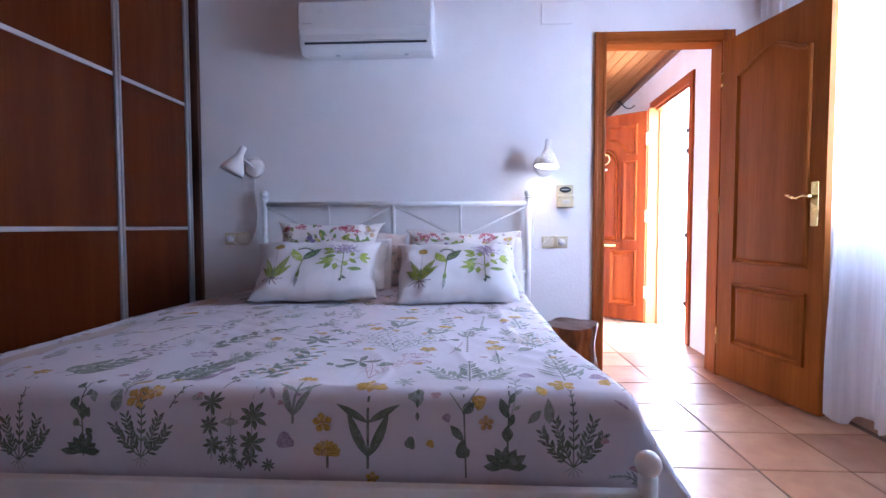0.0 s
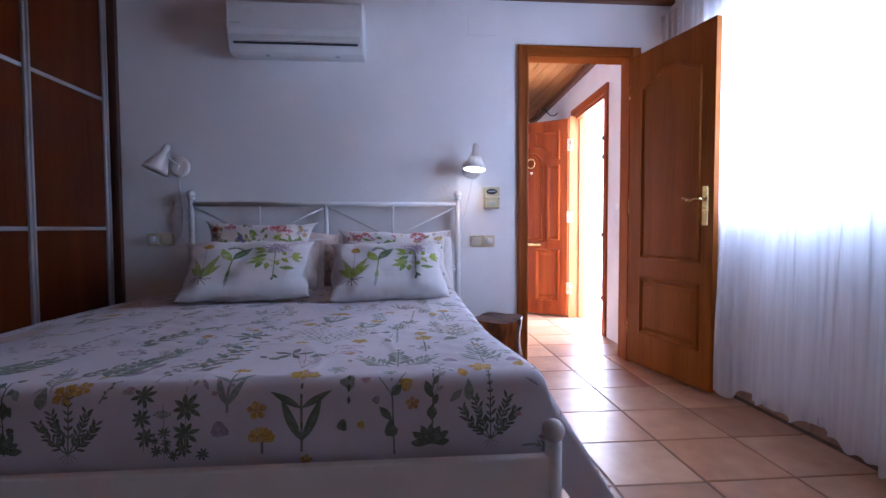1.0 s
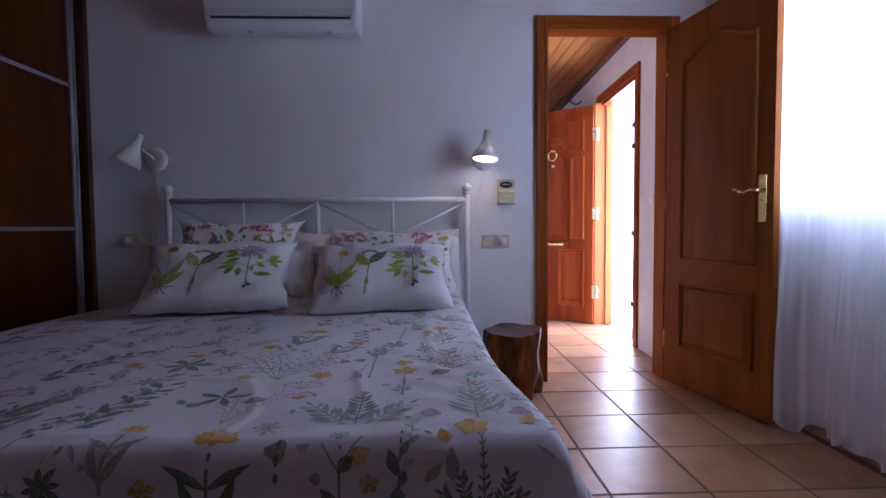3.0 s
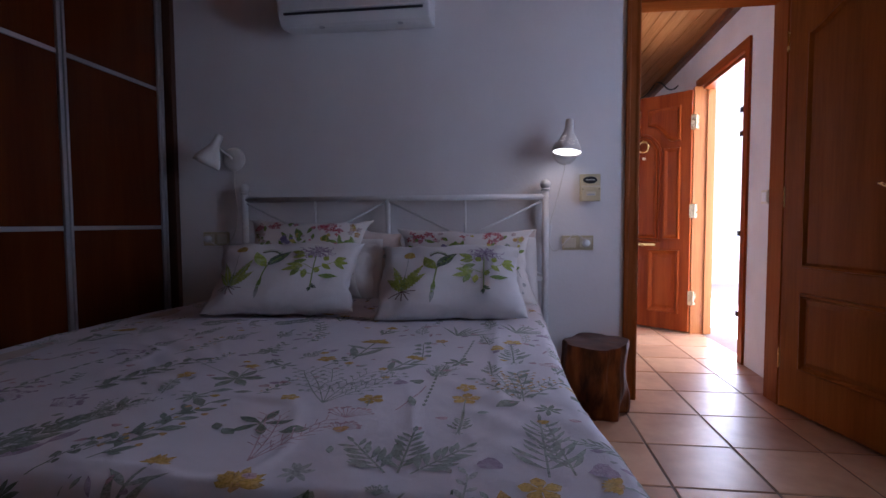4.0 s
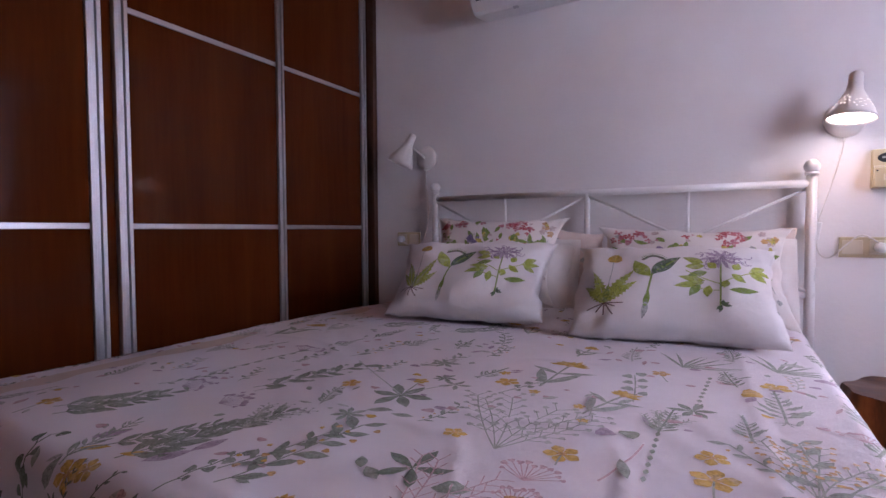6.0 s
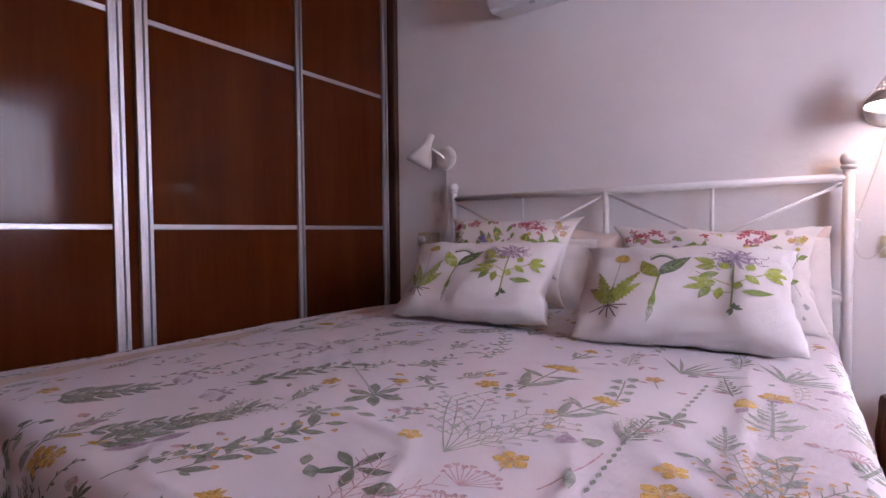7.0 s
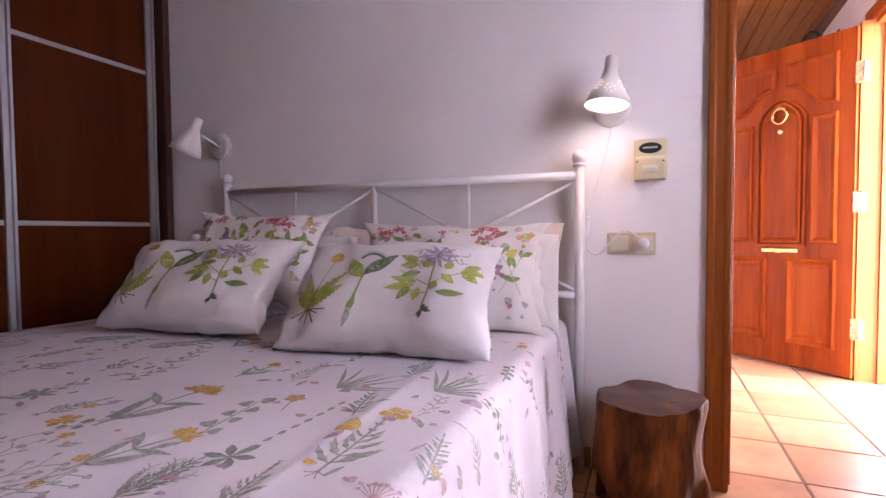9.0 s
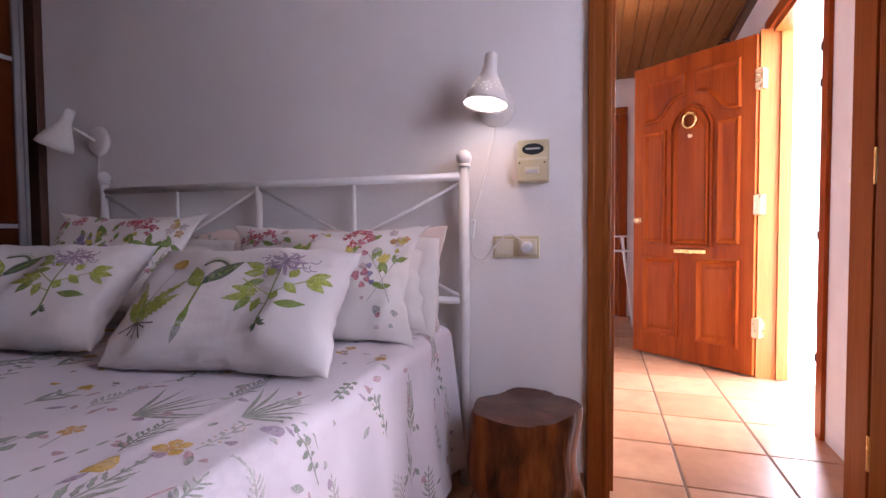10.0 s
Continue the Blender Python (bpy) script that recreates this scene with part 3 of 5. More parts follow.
def moulding(poly, m, steps, bm=None, fill=True):
    """Rings (inset, height) round an outline that runs anticlockwise, in a door's own plane."""
    out = bm or bmesh.new()
    rings = []
    for d, h in steps:
        rings.append([out.verts.new(m @ Vector((p[0], -h, p[1]))) for p in inset(poly, d)])
    n = len(poly)
    for a, b in zip(rings, rings[1:]):
        for i in range(n):
            out.faces.new((a[i], a[(i + 1) % n], b[(i + 1) % n], b[i]))
    if fill:
        out.faces.new(rings[-1])
    return out


def rect(u0, u1, w0, w1):
    return [(u0, w0), (u1, w0), (u1, w1), (u0, w1)]


def arched(u0, u1, w0, w1, rise, n=14, power=1.0):
    """A rectangle whose head swells upwards in its middle."""
    top = []
    for i in range(n + 1):
        t = i / n
        s = math.sin(math.pi * t) ** 2 if power == 1.0 else math.sin(math.pi * t) ** power
        top.append((u1 + (u0 - u1) * t, w1 + rise * s))
    return [(u0, w0), (u1, w0)] + top


PANEL = [(0.0, 0.0), (0.003, 0.013), (0.012, 0.017), (0.019, 0.010), (0.024, 0.002), (0.029, 0.0015), (0.050, 0.010), (0.056, 0.0105)]
RECESS = [(0.0, 0.0), (0.003, 0.015), (0.010, 0.019), (0.016, 0.016), (0.032, 0.003), (0.038, 0.002)]
RAISED = RECESS + [(0.044, 0.002), (0.062, 0.008), (0.066, 0.0085)]
FLATPANEL = [(0.0, 0.0), (0.003, 0.012), (0.013, 0.015), (0.020, 0.007), (0.024, 0.0015)]

# bedroom door leaf, standing open against the curtain
leaf_w = 0.70
hinge, tip = Vector((1.597, 2.975, 0)), Vector((1.737, 2.29, 0))
ux = (tip - hinge).normalized()
ang = math.atan2(ux.y, ux.x)
LM = Matrix.Translation(hinge) @ Matrix.Rotation(ang, 4, "Z")   # local x along the leaf, -y is the room side
if (LM.to_3x3() @ Vector((0, -1, 0))).x > 0:
    LM = LM @ Matrix.Diagonal((1, -1, 1, 1))
door1 = thing("door_1", hinge, "open honey-varnished wooden bedroom door with two moulded panels", "door")
tagged(door1, kind="structure")
part("leaf", box(0.004, leaf_w, 0.0, 0.036, 0.012, 2.025, 0.002, m=LM), M_DOOR, door1)
for poly, steps in ((arched(0.125, 0.612, 0.712, 1.80, 0.085), FLATPANEL), (rect(0.125, 0.612, 0.222, 0.592), PANEL)):
    part("panel", moulding(poly, LM, steps), M_DOOR, door1)
handle = part("handle_plate", box(leaf_w - 0.075, leaf_w - 0.033, -0.006, -0.0002, 0.92, 1.135, 0.003, m=LM), M_BRASS, door1, "brass handle plate")
lever = curve_points([(leaf_w - 0.054, -0.004, 1.065), (leaf_w - 0.054, -0.040, 1.065), (leaf_w - 0.075, -0.050, 1.067), (leaf_w - 0.115, -0.050, 1.058), (leaf_w - 0.150, -0.048, 1.068), (leaf_w - 0.172, -0.046, 1.078)], 6)
part("lever", tube([LM @ p for p in lever], [0.008] * 10 + [0.0065] * (len(lever) - 13) + [0.005, 0.005, 0.007], 10), M_BRASS, handle, "curved brass door lever", True)
for z in (0.25, 1.05, 1.80):
    part("hinge", tube([LM @ Vector((-0.004, 0.004, z - 0.05)), LM @ Vector((-0.004, 0.004, z + 0.05))], 0.007, 10), M_BRASS, door1, "brass hinge")

# entrance frame and its open red door
frame2 = tagged(new("door_frame_2"), "varnished wooden frame of the open entrance", "door frame", "", "structure")
HOME[frame2] = Matrix.Identity(4)
def hall_slab(y0, y1, d0, d1, z0, z1):
    return prism([(hall_x(y0) + d0, y0), (hall_x(y0) + d1, y0), (hall_x(y1) + d1, y1), (hall_x(y1) + d0, y1)], z0, z1)


part("architrave", hall_slab(EY0 - 0.062, EY0 + 0.004, -0.018, -0.001, 0, EZ + 0.066), M_ENTRY, frame2)
part("architrave", hall_slab(EY1 - 0.004, EY1 + 0.062, -0.018, -0.001, 0, EZ + 0.066), M_ENTRY, frame2)
part("architrave", hall_slab(EY0 + 0.005, EY1 - 0.005, -0.018, -0.001, EZ - 0.004, EZ + 0.066), M_ENTRYX, frame2)
part("jamb", hall_slab(EY0 + 0.0005, EY0 + 0.03, 0.0, HT + 0.005, 0, EZ - 0.005), M_ENTRY, frame2)
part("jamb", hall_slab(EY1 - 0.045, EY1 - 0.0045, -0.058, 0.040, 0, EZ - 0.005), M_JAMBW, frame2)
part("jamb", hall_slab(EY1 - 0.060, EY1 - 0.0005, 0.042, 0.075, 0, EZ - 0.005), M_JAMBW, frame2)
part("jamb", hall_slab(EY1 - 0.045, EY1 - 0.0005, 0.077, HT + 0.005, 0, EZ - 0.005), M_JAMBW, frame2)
part("head", hall_slab(EY0 + 0.031, EY1 - 0.066, 0.0, HT + 0.005, EZ - 0.035, EZ - 0.005), M_ENTRYX, frame2)
for z in (0.30, 0.85, 1.52, 1.68):
    part("latch_keep", hall_slab(EY0 + 0.030, EY0 + 0.155, 0.022, 0.036, z - 0.018, z + 0.018), M_IRON, frame2, "black iron latch keep")

eh, et = Vector((1.735, 4.60, 0)), Vector((1.109, 5.088, 0))
EW = (et - eh).length
eu = (et - eh).normalized()
EM = Matrix.Translation(eh) @ Matrix.Rotation(math.atan2(eu.y, eu.x), 4, "Z")
if (EM.to_3x3() @ Vector((0, -1, 0))).y > 0:
    EM = EM @ Matrix.Diagonal((1, -1, 1, 1))
door2 = thing("door_2", eh, "open red-varnished panelled wooden entrance door with brass fittings", "door")
tagged(door2, kind="structure")
part("leaf", box(0.0, EW, 0.0, 0.042, 0.015, 2.0, 0.003, m=EM), M_ENTRY, door2)
for poly, steps in (
    (rect(0.078, 0.338, 0.158, 0.692), RAISED), (rect(0.456, 0.718, 0.158, 0.692), RAISED),
    (arched(0.262, 0.498, 0.785, 1.535, 0.125, 12, 0.7), RECESS),
    (rect(0.080, 0.215, 0.788, 1.547), RECESS), (rect(0.548, 0.712, 0.788, 1.547), RECESS),
    ([(0.080, 1.600), (0.15, 1.600), (0.19, 1.622), (0.23, 1.675), (0.28, 1.725), (0.356, 1.745), (0.356, 1.890), (0.080, 1.890)], RECESS),
    ([(0.717, 1.890), (0.415, 1.890), (0.415, 1.745), (0.49, 1.725), (0.54, 1.675), (0.585, 1.622), (0.63, 1.600), (0.717, 1.600)], RECESS),
):
    part("panel", moulding(poly, EM, steps), M_ENTRY, door2)
arch = arched(0.236, 0.524, 0.76, 1.55, 0.135, 14, 0.7)
part("arch_moulding", moulding(arch, EM, [(0, 0), (0.004, 0.013), (0.016, 0.015), (0.024, 0.0)], fill=False), M_ENTRY, door2)
kn = EM @ Vector((0.382, -0.018, 1.575))
ring = [kn + EM.to_3x3() @ Vector((0.042 * math.cos(a), -0.006, 0.047 * math.sin(a))) for a in (2 * math.pi * k / 24 for k in range(25))]
knocker = part("knocker", tube(ring, 0.0085, 8, caps=False), M_BRASS, door2, "round brass door knocker", True)
part("boss", ball(kn + Vector((0, 0, 0.05)), 0.014), M_BRASS, knocker, "", True)
part("peephole", lathe([(0.0, 0.018), (0.010, 0.018), (0.014, 0.010), (0.014, 0.0)], EM @ Matrix.Translation((0.382, -0.008, 1.478)) @ Matrix.Rotation(radians(90), 4, "X"), 16), M_HINGE, door2, "small brass peephole", True)
part("letter_slot", box(0.272, 0.485, -0.014, -0.001, 0.722, 0.748, 0.004, m=EM), M_BRASS, door2, "brass letter slot")
part("knob", lathe([(0.0, 0.05), (0.016, 0.048), (0.022, 0.036), (0.012, 0.02), (0.012, 0.006), (0.022, 0.004), (0.022, 0.0)], EM @ Matrix.Translation((EW - 0.045, -0.001, 0.945)) @ Matrix.Rotation(radians(90), 4, "X"), 18), M_HINGE, door2, "brass door knob", True)
for z in (0.30, 1.02, 1.74):
    hb = box(-0.040, 0.006, -0.006, 0.05, z - 0.058, z + 0.058, 0.003, m=EM)
    tube([EM @ Vector((-0.010, 0.004, z - 0.06)), EM @ Vector((-0.010, 0.004, z + 0.06))], 0.009, 10, hb)
    part("hinge", hb, M_HINGE, door2, "large pale brass hinge")

# closed door at the end of the hall
door3 = thing("door_3", (0.7, 6.6, 0), "closed dark varnished door at the end of the hall", "door")
tagged(door3, kind="structure")
part("leaf", box(0.30, 1.06, 6.565, 6.598, 0.01, 2.03, 0.003), M_ENTRY, door3)
part("architrave", box(1.062, 1.135, 6.56, 6.598, 0, 2.03, 0.004), M_ENTRY, door3)
part("architrave", box(0.227, 0.298, 6.56, 6.598, 0, 2.03, 0.004), M_ENTRY, door3)
part("architrave", box(0.227, 1.135, 6.56, 6.598, 2.032, 2.10, 0.004), M_ENTRYX, door3)

# ---- window ----
win = thing("window_1", (RX + 0.12, 1.95, WIN[2]), "white casement window, bright behind a sheer curtain", "window")
tagged(win, kind="structure")
wx0, wx1 = RX + 0.10, RX + 0.15
part("window_frame", box(wx0, wx1, WIN[0] + 0.001, WIN[0] + 0.05, WIN[2], WIN[3], 0.004), M_WINFRAME, win)
part("window_frame", box(wx0, wx1, WIN[1] - 0.05, WIN[1] - 0.001, WIN[2], WIN[3], 0.004), M_WINFRAME, win)
part("window_frame", box(wx0, wx1, WIN[0] + 0.052, WIN[1] - 0.052, WIN[3] - 0.05, WIN[3] - 0.001, 0.004), M_WINFRAME, win)
part("window_frame", box(wx0, wx1, WIN[0] + 0.052, WIN[1] - 0.052, WIN[2] + 0.001, WIN[2] + 0.05, 0.004), M_WINFRAME, win)
part("mullion", box(wx0, wx1, 1.92, 1.98, WIN[2] + 0.052, WIN[3] - 0.052, 0.004), M_WINFRAME, win)
for y0, y1 in ((WIN[0] + 0.052, 1.918), (1.982, WIN[1] - 0.052)):
    pane = part("pane", box(wx0 + 0.02, wx0 + 0.026, y0, y1, WIN[2] + 0.052, WIN[3] - 0.052), M_GLASS, win)
    pane.visible_shadow = False
part("window_sill", box(RX + 0.002, wx0 - 0.012, WIN[0] + 0.002, WIN[1] - 0.002, WIN[2] + 0.0005, WIN[2] + 0.022, 0.005), M_SKIRT, win, "glazed terracotta window sill")


# ---- wardrobe ----
WX = -1.686
ward = thing("wardrobe", (WX - 0.3, 1.2, 0), "tall built-in cherry wood wardrobe with aluminium-framed sliding doors", "wardrobe")
part("side_panel", box(-2.355, -1.645, 2.962, 2.998, 0.0, CEIL - 0.003, 0.002), M_WARDK, ward, "dark cherry end panel")
part("side_panel", box(-2.355, -1.645, -1.19, -1.155, 0.0, CEIL - 0.003, 0.002), M_WARDK, ward, "dark cherry end panel")
part("back_panel", box(-2.355, -2.335, -1.15, 2.96, 0.0, CEIL - 0.003), M_WARDK, ward)
part("plinth", box(-2.33, -1.71, -1.15, 2.96, 0.0, 0.055), M_WARDK, ward)
part("head_rail", box(-2.33, -1.66, -1.15, 2.96, CEIL - 0.06, CEIL - 0.003, 0.002), M_ALU, ward, "aluminium top track")
part("filler", box(-1.76, -1.712, 2.945, 2.961, 0.056, CEIL - 0.061), M_WARDK, ward)


def stile(y0, y1, x):
    """A ribbed aluminium upright, one profile drawn out to its height."""
    w = y1 - y0
    face = [(0.0, 0.009), (0.04, 0.011), (0.27, 0.011), (0.31, 0.009), (0.33, -0.003), (0.36, 0.004), (0.62, 0.004), (0.66, -0.003), (0.69, 0.009), (0.73, 0.011), (0.96, 0.011), (1.0, 0.009)]
    outline = [(x - 0.012, y0)] + [(x + d, y0 + w * a) for a, d in face] + [(x - 0.012, y1)]
    return prism(outline, 0.060, CEIL - 0.065)


def sliding_door(y0, y1, mid, x):
    d = part("sliding_door", stile(y0, y0 + 0.046, x), M_ALU, ward, "sliding door with cherry panels and aluminium strips")
    part("stile", stile(y1 - 0.046, y1, x), M_ALU, d)
    part("stile", stile(mid - 0.020, mid + 0.020, x), M_ALU, d)
    zs = [0.08, 0.916, 1.680, CEIL - 0.07]
    for a, b in ((y0 + 0.047, mid - 0.021), (mid + 0.021, y1 - 0.047)):
        for i in range(3):
            part("panel", box(x - 0.010, x - 0.001, a, b, zs[i] + 0.0105, zs[i + 1] - 0.0105), M_WARD, d)
        for z in zs[:3]:
            part("strip", box(x - 0.011, x + 0.003, a, b, z - 0.010, z + 0.010, 0.002), M_ALU, d)
    return d


sliding_door(1.567, 2.938, 2.299, WX)
sliding_door(0.155, 1.527, 0.84, WX)
sliding_door(-1.15, 0.115, -0.52, WX)
part("post", box(WX - 0.05, WX - 0.012, 1.528, 1.566, 0.056, CEIL - 0.061), M_WARD, ward)
part("post", box(WX - 0.05, WX - 0.012, 0.116, 0.154, 0.056, CEIL - 0.061), M_WARD, ward)

# ---- bed ----
PL, PR, HY, FY = -1.216, 0.439, 2.95, 0.925
bed = thing("bed", ((PL + PR) / 2, 1.95, 0), "white enamelled metal double bed with crossed bars in the headboard", "bed")
for x in (PL, PR):
    part("head_post", tube([(x, HY, 0.0), (x, HY, 1.105)], 0.0175, 16), M_BEDMETAL, bed, "", True)
    part("finial", ball((x, HY, 1.128), 0.027), M_BEDMETAL, bed, "white ball finial", True)
    part("collar", lathe([(0.0, 0), (0.022, 0.0), (0.024, 0.006), (0.022, 0.012), (0.0, 0.012)], Matrix.Translation((x, HY, 1.095)), 16), M_BEDMETAL, bed, "", True)
    part("foot_post", tube([(x, FY, 0.0), (x, FY, 0.405)], 0.020, 16), M_BEDMETAL, bed, "", True)
    part("finial", ball((x, FY, 0.430), 0.0275), M_BEDMETAL, bed, "white ball finial", True)
HM = (PL + PR) / 2 - 0.008
part("top_rail", tube([(PL, HY, 1.065), (PR, HY, 1.065)], 0.0145, 14), M_BEDMETAL, bed, "", True)
part("lower_rail", tube([(PL, HY, 0.640), (PR, HY, 0.640)], 0.0125, 12), M_BEDMETAL, bed, "", True)
part("middle_post", tube([(HM, HY, 0.20), (HM, HY, 1.06)], 0.0135, 14), M_BEDMETAL, bed, "", True)
for a, b in ((PL, HM), (HM, PR)):
    c = (a + b) / 2
    part("thin_bar", tube([(c, HY, 0.64), (c, HY, 1.06)], 0.0075, 10), M_BEDMETAL, bed, "", True)
    part("cross_bar", tube([(a, HY - 0.006, 1.052), (b, HY - 0.006, 0.650)], 0.0055, 8), M_BEDMETAL, bed, "", True)
    part("cross_bar", tube([(a, HY + 0.006, 0.650), (b, HY + 0.006, 1.052)], 0.0055, 8), M_BEDMETAL, bed, "", True)
part("foot_rail", box(PL + 0.012, PR - 0.012, FY - 0.014, FY + 0.014, 0.255, 0.372, 0.004), M_BEDMETAL, bed, "flat white foot rail")
for x in (PL + 0.08, PR - 0.08):
    part("side_rail", box(x - 0.012, x + 0.012, FY + 0.016, HY - 0.02, 0.22, 0.30, 0.003), M_BEDMETAL, bed)
for i in range(14):
    y = 1.05 + i * 0.14
    part("slat", box(PL + 0.045, PR - 0.045, y - 0.03, y + 0.03, 0.292, 0.304, 0.002), M_JAMBW, bed)

TOP = 0.548
XL, XR, YF, YH = -1.365, PR - 0.085, 1.032, 2.925
mt = thing("mattress", ((XL + XR) / 2, 1.95, 0.305), "peach-coloured double mattress under the bedspread", "mattress")
part("body", box(XL + 0.02, XR + 0.025, YF - 0.022, YH, 0.3055, TOP - 0.014, 0.035, segs=4), M_MATTRESS, mt, "", True)


# ---- bedspread ----
RAD = 0.045
def roll(d, flare):
    """Cloth that runs a length d over a rounded edge: how far out and how far down it gets."""
    q = RAD * math.pi / 2
    if d <= 0:
        return 0.0, 0.0
    if d < q:
        return RAD * math.sin(d / RAD), RAD * (1 - math.cos(d / RAD))
    return RAD + flare * (d - q), RAD + (d - q) * math.sqrt(max(0.2, 1 - flare * flare))


def drape(sx, sy):
    foot = 1 - ease(1.0, 1.6, sy)
    xr, xl = XR + 0.055 * foot, XL + 0.19 * ease(2.35, 2.85, sy) - 0.04 * foot
    dx = sx - xr if sx > xr else (xl - sx if sx < xl else 0.0)
    dy = YF - sy if sy < YF else 0.0
    flare = 0.10 + 0.46 * foot ** 1.5
    ox, fx = roll(dx, flare)
    oy, fy = roll(dy, 0.02)
    fall = min(fx + fy, TOP - 0.035)
    side = min(1.0, fx / 0.35)
    ox += side * (0.014 * math.sin(sy * 17 + 0.6 * math.sin(sy * 5)) + 0.008 * math.sin(sy * 41 + 1.0))
    front = min(1.0, fy / 0.2)
    oy += front * (0.005 * math.sin(sx * 19 + 2 * math.sin(sx * 5)) + 0.005 * math.sin(sx * 7 + 1) + 0.010 * max(0.0, noise.noise(Vector((sx * 9, sy * 2, 3)))))
    x = sx if dx == 0 else (xr + ox if sx > xr else xl - ox)
    y = sy if dy == 0 else YF - oy
    flat = 1 - min(1.0, (fx + fy) / 0.05)
    n = noise.noise(Vector((sx * 3.1, sy * 2.3, 0.3))) * 0.006 + noise.noise(Vector((sx * 11, sy * 8, 1.7))) * 0.0018
    crease = 0.0035 * math.exp(-((sx - 0.215 + 0.03 * (sy - 1.7)) / 0.014) ** 2) * ease(1.2, 1.5, sy) + 0.002 * math.exp(-((sx + 0.40) / 0.016) ** 2)
    diag = 0.0034 * math.sin((sx * 0.8 + sy) * 55 + 4 * noise.noise(Vector((sx * 2, sy * 2, 5)))) * max(0.0, noise.noise(Vector((sx * 2.2 + 9, sy * 2.0, 2))))
    ridge = abs(noise.noise(Vector((sx * 2.6 - sy * 1.2 + 4, sy * 3.4 + sx * 1.9, 8.0))))
    crimp = 0.0042 * max(0.0, 1 - ridge * 13) * ease(-0.05, 0.3, noise.noise(Vector((sx * 1.7, sy * 1.9, 11.0))))
    z = TOP - fall + flat * (n + crease + diag + crimp) + 0.012 * ease(2.3, 2.8, sy) - 0.016 * ease(-1.0, -1.3, sx)
    return Vector((x, y, z))


spread = thing("bedspread", ((XL + XR) / 2, 1.95, TOP), "white cotton bedspread printed with grey-green wild plants and yellow flowers", "bedspread")
S0, S1, T0, T1 = XL - 0.48, XR + 0.51, YF - 0.235, YH
bm = bmesh.new()
nu, nv = 300, 250
def at_u(i):
    return S0 + (S1 - S0) * i / nu


grid = [[bm.verts.new(drape(at_u(i), T0 + (T1 - T0) * j / nv)) for j in range(nv + 1)] for i in range(nu + 1)]
for i in range(nu):
    for j in range(nv):
        bm.faces.new((grid[i][j], grid[i + 1][j], grid[i + 1][j + 1], grid[i][j + 1]))
cover = part("cover", bm, M_SHEET, spread, "", True)

random.seed(11)
P = Print(drape, ["green", "dark", "grey", "pale", "yellow", "orange", "pink", "lilac"])
UP = math.pi / 2
# foot drop and its edge
P.tulip(-0.160, 0.836, UP, 0.182, "dark", "yellow")
P.star(-0.522, 0.980, 0.034), P.star(-0.425, 0.950, 0.044), P.star(-0.527, 0.928, 0.030), P.star(-0.430, 0.888, 0.040), P.star(-0.518, 0.884, 0.030), P.star(-0.477, 0.892, 0.019)
P.star(-0.497, 0.874, 0.012), P.star(-0.494, 0.850, 0.018), P.star(-0.472, 0.868, 0.015), P.star(-0.472, 0.850, 0.014), P.star(-0.434, 0.854, 0.026), P.star(-0.456, 0.837, 0.017), P.star(-0.392, 0.836, 0.019), P.umbel(-0.479, 0.925, UP, 0.022, "grey")
P.stem(-0.522, 0.85, UP, 0.13, "grey", 0, 0.002), P.stem(-0.428, 0.84, UP, 0.18, "grey", 0, 0.002), P.stem(-0.477, 0.83, UP, 0.13, "grey", 0, 0.002)
P.poppy(-0.265, 0.937, 0.024), P.stem(-0.254, 0.832, UP, 0.03, "dark", 0, 0.006, 3), P.flower(-0.255, 0.862, 0.036, "yellow", 7, None, 2.6, UP), P.flower(-0.255, 0.858, 0.022, "orange", 5, None, 2.0, UP), P.poppy(-0.15, 0.815, 0.016)
P.disc(-0.353, 0.893, 0.020, "lilac"), P.leaf(-0.749, 0.955, UP, 0.055, 0.028, "grey", 0, 0.7), P.sprig(-0.62, 0.965, 1.15, 0.06, "dark", 5, None, 0.0)
P.bushy(-0.687, 0.852, UP, 0.16, "dark"), P.bushy(0.298, 0.850, UP, 0.17, "dark"), P.leaf(-0.742, 1.03, 0.6, 0.05, 0.02, "yellow"), P.leaf(-0.66, 1.05, 0.4, 0.06, 0.018, "yellow")
P.podded(-0.829, 0.85, UP, 0.18, "dark"), P.leaf(-0.829, 0.935, UP, 0.04, 0.026, "dark"), P.rosette(-0.832, 0.856, UP, 0.05, "dark"), P.bushy(-0.98, 0.84, UP, 0.16, "dark"), P.star(-1.05, 0.93, 0.04), P.poppy(-1.08, 0.87, 0.03)
P.stem(0.061, 0.824, UP + 0.03, 0.21, "dark", 0, 0.004), P.disc(0.053, 0.884, 0.015, "dark", 1.3), P.leaf(0.056, 0.905, 2.3, 0.045, 0.020, "dark"), P.leaf(0.053, 0.965, 0.7, 0.035, 0.024, "dark"), P.stem(0.053, 0.97, 0.9, 0.07, "grey", 0.2), P.stem(0.053, 0.97, 2.2, 0.05, "grey"), P.disc(0.018, 0.955, 0.010, "lilac"), P.umbel(0.052, 1.02, UP, 0.025, "grey")
P.rosette(0.150, 0.842, UP, 0.055, "dark"), P.stem(0.152, 0.85, UP - 0.04, 0.19, "dark", 0, 0.004), P.leaf(0.153, 0.90, UP, 0.038, 0.026, "dark"), P.leaf(0.156, 0.935, 1.2, 0.032, 0.016, "dark"), P.leaf(0.153, 0.955, 1.9, 0.045, 0.022, "dark"), P.leaf(0.158, 0.985, 1.1, 0.03, 0.014, "dark")
